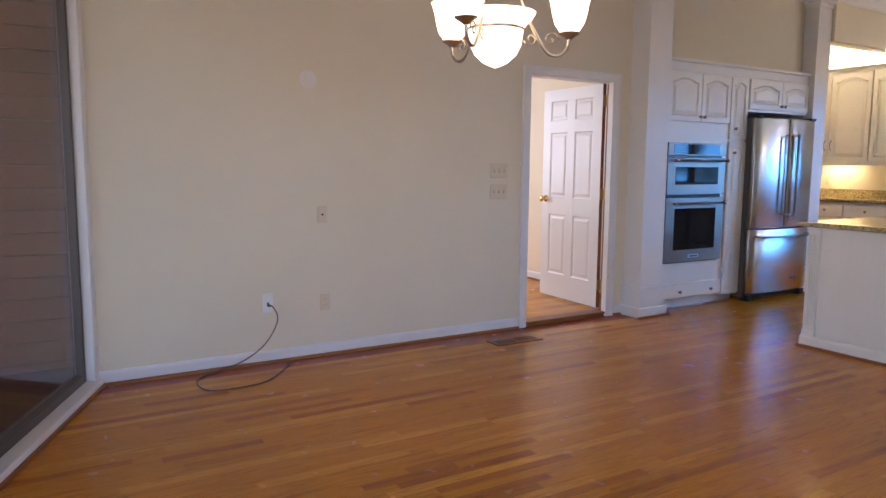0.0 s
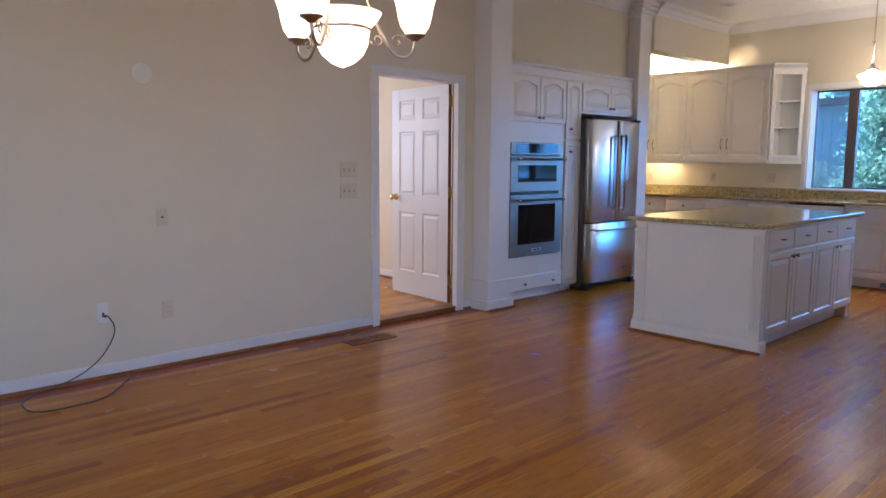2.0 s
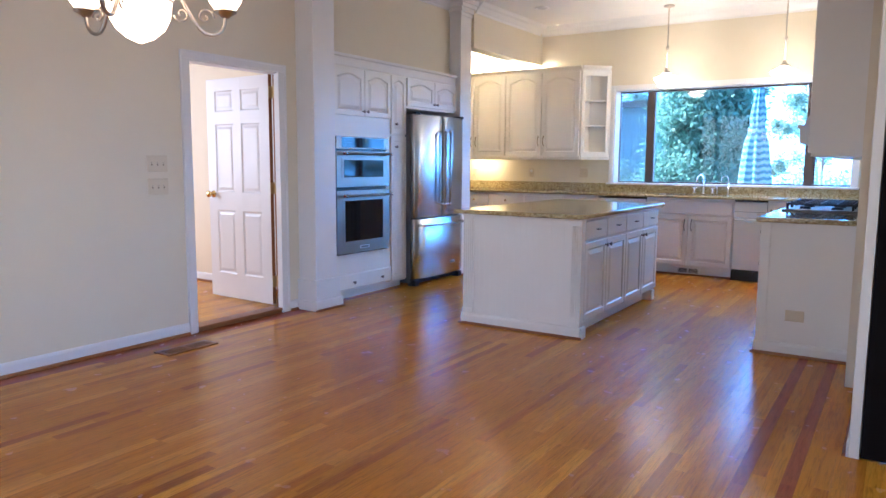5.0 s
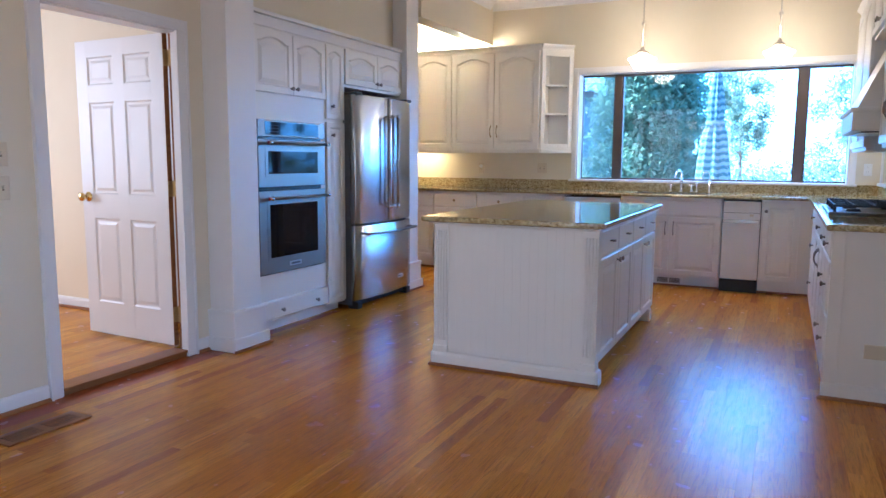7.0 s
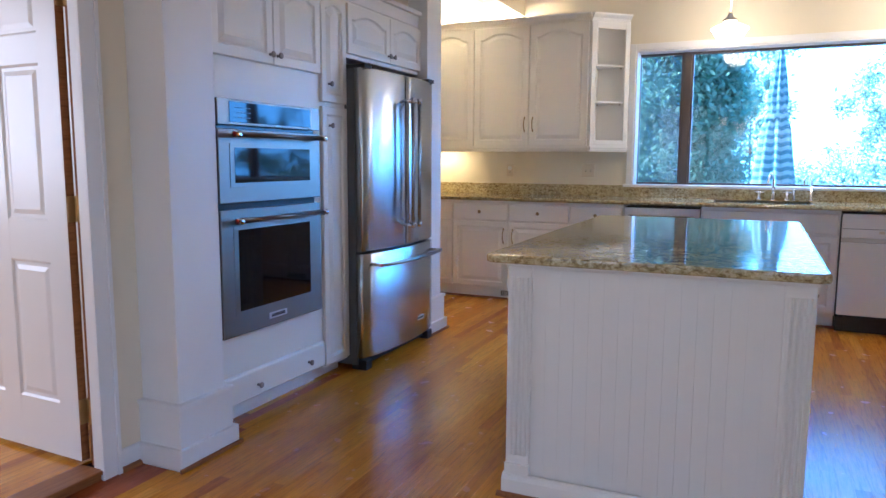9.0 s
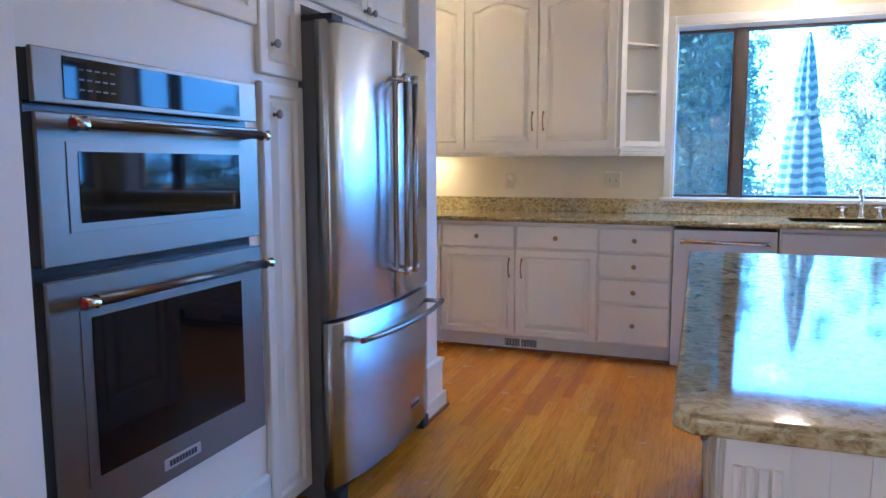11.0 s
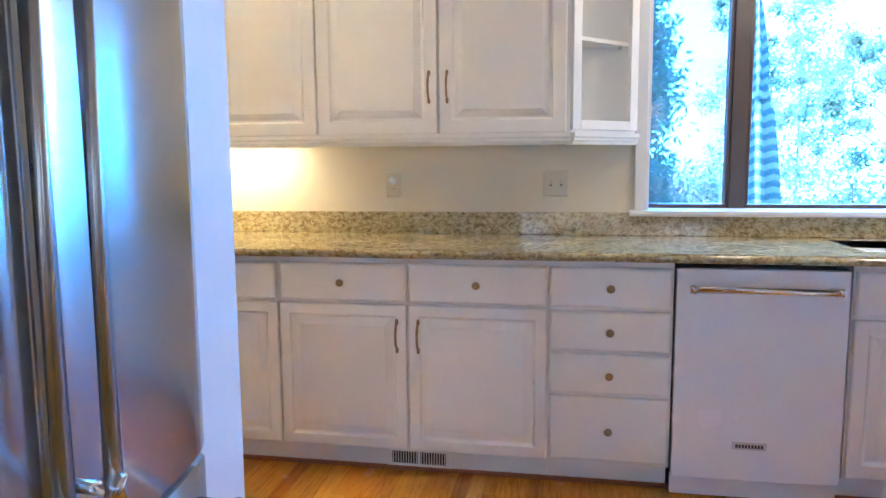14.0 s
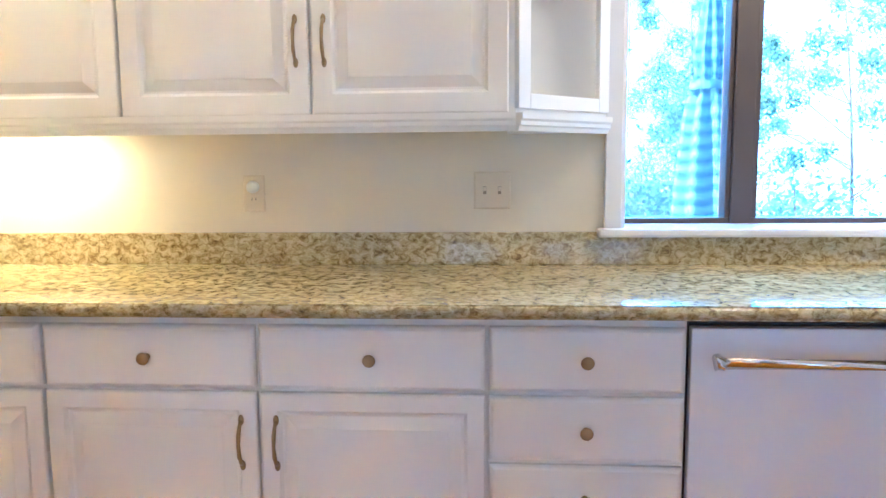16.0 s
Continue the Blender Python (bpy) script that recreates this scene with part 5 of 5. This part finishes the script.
plate("triple_switch", "ivory three-gang toggle switch plate on cream wall", pose(3.265, NY, 1.26), 0.162, 0.114, 3, "switch", PLASTIC)
plate("triple_switch", "ivory three-gang toggle switch plate on cream wall", pose(3.265, NY, 1.10), 0.162, 0.114, 3, "switch", PLASTIC)
plate("cable_plate", "ivory cable jack plate on cream wall", pose(1.82, NY, 0.966), 0.07, 0.114, 1, "jack", PLASTIC)
plate("wall_outlet", "ivory double outlet low on cream wall", pose(1.833, NY, 0.37), 0.07, 0.114, 1, "outlet", PLASTIC)
plate("cable_plate", "white cable plate with a grey cord plugged in", pose(1.437, NY, 0.398), 0.07, 0.125, 1, "jack", PLASTIC_W)
plate("wall_outlet", "ivory outlet on wall above the granite upstand", pose(EX, 4.742, 1.156, 0, 0, -90), 0.07, 0.116, 1, "outlet", PLASTIC)
nl = thing("night_light", "small white plug-in night light on the outlet", "night light", pose(EX - 0.0075, 4.742, 1.177, 0, 0, -90))
part("body", lathe(bmesh.new(), [(0, 0), (0.019, 0), (0.020, 0.008), (0.018, 0.018), (0.011, 0.026), (0, 0.028)], 20, Matrix.Rotation(radians(90), 4, 'X')), PLASTIC_W, nl, "", True)
plate("double_outlet", "ivory two-gang plate on wall beside the window", pose(EX, 3.984, 1.162, 0, 0, -90), 0.114, 0.116, 2, "switch", PLASTIC)
plate("wall_outlet", "ivory outlet on wall under the lit cabinet", pose(EX, 5.65, 1.146, 0, 0, -90), 0.07, 0.116, 1, "outlet", PLASTIC)
plate("wall_outlet", "white outlet on wall beside the window corner", pose(EX, 0.735, 1.18, 0, 0, -90), 0.07, 0.116, 1, "outlet", PLASTIC_W)
plate("blank_plate", "ivory blank cover plate on the white end panel", pose(5.355, 0.965, 0.275, 0, 0, -90), 0.115, 0.075, 1, "blank", PLASTIC)
plate("wall_outlet", "white outlet low on the hall wall", pose(4.97, 6.0, 0.37, 0, 0, -90), 0.07, 0.116, 1, "outlet", PLASTIC_W)

# Painted-over round patch on the wall, modelled as a thin raised disc
single("round_cover", lathe(bmesh.new(), [(0, 0.004), (0.055, 0.004), (0.059, 0.002), (0.06, 0)], 32, pose(1.735, NY, 1.848, 90)), PATCH, "round pale painted-over patch high on cream wall", "cover plate", smooth=False)

# cord from the plate to the floor
pts = [Vector(p) for p in ((1.437, 4.800, 0.385), (1.452, 4.755, 0.385), (1.480, 4.742, 0.330), (1.478, 4.745, 0.270), (1.435, 4.750, 0.185), (1.365, 4.752, 0.110), (1.25, 4.752, 0.045), (1.11, 4.745, 0.010), (1.00, 4.69, 0.006), (0.935, 4.58, 0.006), (0.93, 4.46, 0.006), (0.97, 4.385, 0.006), (1.07, 4.36, 0.006), (1.25, 4.375, 0.006), (1.36, 4.45, 0.006), (1.46, 4.58, 0.006), (1.535, 4.68, 0.006), (1.535, 4.73, 0.006))]
fine = rounded(pts)
t = thing("cable", "grey cable hanging from the wall plate and looped on the floor", "cable", pose(0, 0, 0))
part("sheath", tube(bmesh.new(), fine, 0.0042, 8), CORD, t, "", True)
part("plug", tube(bmesh.new(), [(1.437, 4.798, 0.385), (1.442, 4.770, 0.385)], 0.009, 10), CORD, t)

# floor register
t = thing("floor_register", "brown wooden floor register near the doorway", "vent", pose(3.21, 4.475, 0))
part("frame", boxed(-0.205, 0.205, -0.075, 0.075, 0.0, 0.008, bevel=0.003), SHOE, t)
for s in (-0.095, 0.095):
    part("opening", boxed(s - 0.075, s + 0.075, -0.045, 0.045, 0.008, 0.0085), DARK, t)
    for i in range(6):
        y = -0.042 + i * 0.0155
        part("louvre", boxed(s - 0.075, s + 0.075, y, y + 0.006, 0.0085, 0.0105), SHOE, t)

# ---- lamps ----
def chandelier(cx, cy):
    t = thing("chandelier", "nickel chandelier with three lit glass shades and a bowl", "chandelier", pose(cx, cy, 0))
    zb = 1.727
    bm = lathe(bmesh.new(), [(0, zb), (0.012, zb + 0.004), (0.05, zb + 0.02), (0.09, zb + 0.055), (0.112, zb + 0.10), (0.118, zb + 0.145), (0.120, zb + 0.165)], 36)
    part("bowl", bm, SHADE, t, "lit frosted glass bowl", True)
    bm = lathe(bmesh.new(), [(0.120, zb + 0.165), (0.135, zb + 0.185), (0.155, zb + 0.205), (0.168, zb + 0.225), (0.172, zb + 0.232), (0.165, zb + 0.232), (0.13, zb + 0.20)], 36)
    part("bowl_rim", bm, SHADE, t, "lit flared glass rim", True)
    part("band", lathe(bmesh.new(), [(0.1205, zb + 0.158), (0.124, zb + 0.160), (0.124, zb + 0.170), (0.1205, zb + 0.172)], 36), NICKEL, t, "", True)
    toward = Vector((-0.555, -0.83, 0)).normalized()
    left = Vector((-0.83, 0.555, 0)).normalized()
    for ang in (22.5, -97.5, 142.5):
        dvec = toward * math.cos(radians(ang)) + left * math.sin(radians(ang))
        R = 0.325
        P = lambda r, z: dvec * r + Vector((0, 0, z))
        bm = bmesh.new()
        arm = [P(0.03, zb + 0.62), P(0.05, zb + 0.50), P(0.09, zb + 0.36), P(0.15, zb + 0.20), P(0.20, zb + 0.11), P(0.235, zb + 0.066), P(0.280, zb + 0.060), P(0.316, zb + 0.088), P(R, zb + 0.135)]
        tube(bm, rounded(arm, 5), 0.0078, 10)
        spiral = [P(0.246 + (0.036 - 0.0052 * k * 0.45) * math.cos(0.55 * k), zb + 0.125 + (0.036 - 0.0052 * k * 0.45) * math.sin(0.55 * k)) for k in range(15)]
        tube(bm, spiral, 0.0042, 8)
        spiral = [P(0.155 + (0.032 - 0.0045 * k * 0.45) * math.cos(3.4 + 0.55 * k), zb + 0.128 + (0.032 - 0.0045 * k * 0.45) * math.sin(3.4 + 0.55 * k)) for k in range(14)]
        tube(bm, spiral, 0.0042, 8)
        a = part("arm", bm, NICKEL, t, "scrolled nickel arm", True)
        m = Matrix.Translation(P(R, zb + 0.13))
        part("cup", lathe(bmesh.new(), [(0, 0), (0.014, 0.0), (0.022, 0.008), (0.046, 0.022), (0.048, 0.028), (0.03, 0.03), (0, 0.03)], 24, m), NICKEL, a, "", True)
        part("shade", lathe(bmesh.new(), [(0.025, 0.031), (0.044, 0.036), (0.064, 0.065), (0.075, 0.105), (0.083, 0.15), (0.095, 0.19), (0.101, 0.20), (0.094, 0.198), (0.076, 0.15), (0.067, 0.10), (0.0, 0.06)], 30, m), SHADE, a, "lit frosted glass shade", True)
    bm = bmesh.new()
    lathe(bm, [(0, zb + 0.60), (0.03, zb + 0.61), (0.045, zb + 0.64), (0.03, zb + 0.68), (0.012, zb + 0.70), (0.008, zb + 0.72), (0.008, CZ - 0.03), (0.06, CZ - 0.025), (0.065, CZ), (0, CZ)], 24)
    part("stem", bm, NICKEL, t, "", True)


chandelier(1.89, 2.92)


def pendant(x, y):
    t = thing("pendant_lamp", "schoolhouse pendant with lit opal glass on a nickel rod", "pendant", pose(x, y, 0), "pendants over the sink")
    z = 2.152
    part("shade", lathe(bmesh.new(), [(0, z), (0.05, z + 0.004), (0.082, z + 0.022), (0.10, z + 0.05), (0.118, z + 0.085), (0.136, z + 0.105), (0.134, z + 0.113), (0.11, z + 0.125), (0.075, z + 0.14), (0.048, z + 0.152), (0.045, z + 0.162), (0, z + 0.162)], 36), SHADEP, t, "lit opal schoolhouse shade", True)
    part("fitter", lathe(bmesh.new(), [(0, z + 0.160), (0.050, z + 0.160), (0.052, z + 0.180), (0.035, z + 0.192), (0.022, z + 0.20), (0.018, z + 0.225), (0, z + 0.226)], 24), NICKEL, t, "", True)
    bm = bmesh.new()
    lathe(bm, [(0, z + 0.22), (0.0075, z + 0.22), (0.0075, z + 0.44), (0.018, z + 0.446), (0.018, z + 0.470), (0.0075, z + 0.476), (0.0075, CZ - 0.03), (0.012, CZ - 0.03), (0.06, CZ - 0.015), (0.062, CZ), (0, CZ)], 20)
    part("rod", bm, NICKEL, t, "", True)
    return t


p1 = pendant(8.59, 2.807)
copy_thing(p1, pose(8.59, 1.568, 0))
t = thing("recessed_downlight", "white recessed ceiling downlight, unlit", "downlight", pose(7.95, 4.10, CZ))
part("trim_ring", lathe(bmesh.new(), [(0.055, -0.001), (0.085, -0.001), (0.088, -0.006), (0.06, -0.010), (0.055, -0.004)], 28), TRIM, t, "", True)
part("lens", lathe(bmesh.new(), [(0, -0.003), (0.056, -0.003), (0.056, -0.001), (0, -0.001)], 28), GREYPLATE, t, "", True)

# ---- garden ----
um = thing("patio_umbrella", "closed blue striped patio umbrella on the deck", "umbrella", pose(12.3, 2.40, -0.15))
part("pole", lathe(bmesh.new(), [(0, 0), (0.22, 0), (0.22, 0.05), (0.04, 0.08), (0.022, 0.1), (0.022, 2.78), (0, 2.8)], 16), BARK, um)
bm = bmesh.new()
rings, seg = [], 48
for k in range(19):
    u = k / 18
    z = 0.62 + u * 2.14
    r = 0.235 * (1 - u) ** 0.8 + 0.020
    if abs(z - 1.95) < 0.12:
        r *= 0.78
    ring = []
    for i in range(seg):
        a = 2 * math.pi * i / seg
        fold = 1 + 0.22 * math.sin(8 * a + 1.3 * u) + 0.06 * math.sin(3 * a + 5 * u)
        ring.append(bm.verts.new((r * fold * math.cos(a), r * fold * math.sin(a), z + 0.05 * math.sin(8 * a) * (k == 0))))
    rings.append(ring)
for p, q in zip(rings, rings[1:]):
    for i in range(seg):
        bm.faces.new((p[i], p[(i + 1) % seg], q[(i + 1) % seg], q[i]))
bm.faces.new(rings[-1])
part("canopy", bm, CANVAS, um, "folded blue striped canvas", True)
part("tie_strap", lathe(bmesh.new(), [(0.125, 1.92), (0.140, 1.92), (0.140, 1.99), (0.125, 1.99)], 24), CANVAS, um)


def leaf_mesh(name, spots, mat, rng, size, per):
    """Many small leaf blades scattered round each spot (centre, radius)."""
    n = per * len(spots)
    cen = np.repeat(np.array([c for c, r in spots]), per, axis=0)
    rad = np.repeat(np.array([r for c, r in spots]), per)[:, None]
    p = cen + rng.normal(size=(n, 3)) * rad * 0.55
    d = rng.normal(size=(n, 3))
    d /= np.linalg.norm(d, axis=1)[:, None]
    e = np.cross(d, rng.normal(size=(n, 3)))
    e /= np.linalg.norm(e, axis=1)[:, None]
    s = size * rng.uniform(0.6, 1.4, n)[:, None]
    verts = np.stack([p - d * s, p + e * s * 0.42, p + d * s, p - e * s * 0.42], axis=1).reshape(-1, 3)
    me = bpy.data.meshes.new(name)
    me.from_pydata(verts.tolist(), [], np.arange(4 * n).reshape(-1, 4).tolist())
    me.materials.append(mat)
    return me


def broadleaf(x, y, h, seed, spread, per=26, clumps=70, leaf=0.10):
    rng = np.random.default_rng(seed)
    t = thing("oak_tree", "tall sunlit broadleaf tree with an airy crown", "tree", pose(x, y, -0.6), "trees behind the house")
    bm = bmesh.new()
    lean = rng.normal(size=2) * 0.3
    tr = [(lean[0] * u ** 2, lean[1] * u ** 2, h * 0.72 * u) for u in np.linspace(0, 1, 8)]
    tube(bm, tr, [0.012 * h / 2 * (1 - 0.8 * u) for u in np.linspace(0, 1, 8)], 9)
    spots = []
    for i in range(11):
        u = rng.uniform(0.22, 0.95)
        a = rng.uniform(0, 2 * math.pi)
        ln = spread * rng.uniform(0.5, 1.0) * (1.15 - 0.5 * u)
        base = Vector((lean[0] * u ** 2, lean[1] * u ** 2, h * 0.72 * u))
        tip = base + Vector((math.cos(a) * ln, math.sin(a) * ln, ln * rng.uniform(0.15, 0.6)))
        mid = base.lerp(tip, 0.5) + Vector((0, 0, 0.15 * ln))
        tube(bm, [base, mid, tip], [0.005 * h / 2 * (1 - 0.6 * u), 0.003 * h / 2, 0.001 * h / 2], 6)
        for k in range(clumps // 11):
            c = base.lerp(tip, rng.uniform(0.35, 1.08)) + Vector(rng.normal(size=3) * 0.32 * spread * 0.4)
            spots.append((tuple(c), rng.uniform(0.12, 0.28) * spread / 2.2))
    part("trunk", bm, BARK, t)
    ob = new("crown", leaf_mesh("crown", spots, LEAF, rng, leaf, per))
    ob.parent = t
    return t


# The two at negative x are unseen, leafed densely to darken west reflections
for i, (x, y, h, sp) in enumerate(((17.5, -1.2, 6.0, 2.0), (24.5, 2.6, 6.0, 2.2), (19.0, -4.6, 6.5, 2.3), (23.0, 5.6, 8.0, 2.8), (25.0, -1.0, 8.0, 2.8), (27.0, -7.5, 9.0, 3.2), (18.5, 7.2, 7.0, 2.4), (30.0, 3.0, 9.5, 3.4), (29.0, 10.5, 9.0, 3.2), (33.0, -4.0, 10.0, 3.5), (-6.0, 8.5, 7.0, 2.5), (-9.0, 3.0, 8.0, 2.8), (9.5, -6.0, 7.0, 2.5), (12.5, -9.0, 8.0, 2.8), (6.5, -10.0, 8.0, 2.8))):
    broadleaf(x, y, h, 20 + i, sp, per=190 if x > 15 else 110, clumps=40 if x > 15 else 66, leaf=0.036 + 0.0022 * (x - 15) if x > 15 else 0.10)


def juniper(x, y, h, r, seed):
    rng = np.random.default_rng(seed)
    t = thing("juniper_tree", "dense dark green columnar juniper beside the deck", "tree", pose(x, y, -0.6))
    bm = tube(bmesh.new(), [(0, 0, 0), (0.03, 0.02, h * 0.5), (0, 0, h * 0.95)], [0.12, 0.08, 0.02], 9)
    spots = []
    for k in range(330):
        u = rng.uniform(0.05, 1.0) ** 0.85
        a = rng.uniform(0, 2 * math.pi)
        rr = r * (1.0 - 0.62 * u) * rng.uniform(0.55, 1.08)
        spots.append(((rr * math.cos(a), rr * math.sin(a), h * u), 0.27))
        if k % 4 == 0:
            tube(bm, [(0, 0, h * u * 0.9), (rr * math.cos(a), rr * math.sin(a), h * u)], [0.02, 0.006], 5)
    part("trunk", bm, BARK, t)
    ob = new("crown", leaf_mesh("crown", spots, JUNIPER, rng, 0.050, 230))
    ob.parent = t


shed = thing("garden_shed", "plain grey-blue boarded shed behind the juniper", "shed", pose(17.0, 5.6, -0.6))
part("wall", boxed(0, 2.5, 0, 4.5, 0, 3.2), SHED, shed)
me = mesh_of("board", boxed(-0.02, 0.0, 0.003, 0.177, 0.0, 3.2, bevel=0.003), SHED)
for i in range(25):
    ob = new("board", me)
    ob.location = (0, i * 0.18, 0)
    ob.parent = shed
part("roof", prism(bmesh.new(), [(-0.3, -0.3), (2.8, -0.3), (2.8, 4.8), (-0.3, 4.8)], 3.2, 3.35), ROOFING, shed)


juniper(14.6, 3.75, 5.2, 1.15, 5)


def bush(x, y, r, seed):
    rng = np.random.default_rng(seed)
    t = thing("garden_shrub", "low rounded leafy shrub in the garden", "shrub", pose(x, y, -0.6), "garden shrubs")
    bm = bmesh.new()
    spots = []
    for k in range(60):
        a, u = rng.uniform(0, 2 * math.pi), rng.uniform(0, 1)
        rr = r * math.sqrt(rng.uniform(0, 1))
        z = 0.3 + r * 1.1 * u * (1 - 0.5 * (rr / r) ** 2)
        spots.append(((rr * math.cos(a), rr * math.sin(a), z), 0.28))
        if k % 5 == 0:
            tube(bm, [(0, 0, 0), (rr * 0.6 * math.cos(a), rr * 0.6 * math.sin(a), z)], [0.03, 0.008], 5)
    part("stems", bm, BARK, t)
    ob = new("crown", leaf_mesh("crown", spots, LEAF, rng, 0.045, 120))
    ob.parent = t


for i, (x, y, r) in enumerate(((15.8, 0.2, 1.2), (16.5, -3.0, 1.5), (17.0, 1.9, 1.3), (16.0, 5.8, 1.5), (19.5, -7.0, 1.8), (20.0, 0.5, 1.7))):
    bush(x, y, r, 60 + i)

# ---- floor boards ----
BW = 0.0572
rng = random.Random(11)
floor = thing("floor", "varnished oak strip floor", "floor", kind="structure")
LENS = (0.45, 0.7, 0.95, 1.25)


def board_faces(verts, faces, x0, x1, y0, y1, g=0.0003):
    b = len(verts)
    x0, x1, y0, y1 = x0 + g * 0.3, x1 - g * 0.3, y0 + g * 0.35, y1 - g * 0.35
    e = 0.00025
    verts += [(x0, y0, -0.012), (x1, y0, -0.012), (x1, y1, -0.012), (x0, y1, -0.012),
              (x0, y0, -e), (x1, y0, -e), (x1, y1, -e), (x0, y1, -e),
              (x0 + e, y0 + e, 0), (x1 - e, y0 + e, 0), (x1 - e, y1 - e, 0), (x0 + e, y1 - e, 0)]
    for a in (0, 4):
        for i in range(4):
            j = (i + 1) % 4
            faces.append((b + a + i, b + a + j, b + a + 4 + j, b + a + 4 + i))
    faces.append((b + 8, b + 9, b + 10, b + 11))


def board_mesh(name, boards, mat):
    verts, faces = [], []
    for bd in boards:
        board_faces(verts, faces, *bd)
    me = bpy.data.meshes.new(name)
    me.from_pydata(verts, [], faces)
    me.materials.append(mat)
    return me


proto = {ln: board_mesh("floor_board", [(0, ln, 0, BW)], OAK) for ln in LENS}
rest, reds, picked = [], [], 0
row = 0
y = -2.40
while y < 6.24:
    if y < 1.36:
        xs = -1.02
    elif y < NY - 0.03:
        xs = GB.x + (y + BW - GB.y) / (GA.y - GB.y) * (GA.x - GB.x)
    else:
        xs = 5.12
    xe = 8.60 if y > 1.11 else (5.42 if y > 0.45 else 3.9)
    north = 4.60 < y < NY
    border = 0.55 < y < 1.0 and row % 3 == 0
    x = xs - rng.uniform(0, 0.9)
    while x < xe:
        ln = rng.choice(LENS)
        a, b = max(x, xs), min(x + ln, xe)
        if b - a > 0.03 and not (4.77 < y < 4.94 and a < 5.12):
            inside = 2.3 < x and x + ln < 4.9 and 1.35 < y < 4.45
            if inside and picked < 300:
                ob = new("floor_board", proto[ln])
                ob.location = (x, y, 0)
                ob.parent = floor
                picked += 1
            elif border or (north and b < 6.0) or (6.6 < a < 7.0 and 3.40 < y < 3.47):
                reds.append((a, b, y, min(y + BW, NY)))
            else:
                rest.append((a, b, y, y + BW))
        x += ln
    y += BW
    row += 1
hall = []
y = NY + 0.12
while y < 8.28:
    x = 2.32 - rng.uniform(0, 0.9)
    while x < 4.97:
        ln = rng.choice(LENS)
        if min(x + ln, 4.97) - max(x, 2.32) > 0.03:
            hall.append((max(x, 2.32), min(x + ln, 4.97), y, y + BW))
        x += ln
    y += BW
for nm_, bl, mt in (("floor_boards_rest", rest, OAK), ("floor_boards_border", reds, CHERRY), ("floor_boards_hall", hall, OAK)):
    ob = new(nm_, board_mesh(nm_, bl, mt))
    if bl is hall:
        ob.location = (0, 0, HZ)
    ob.parent = floor
    tagged(ob, kind="stuff")
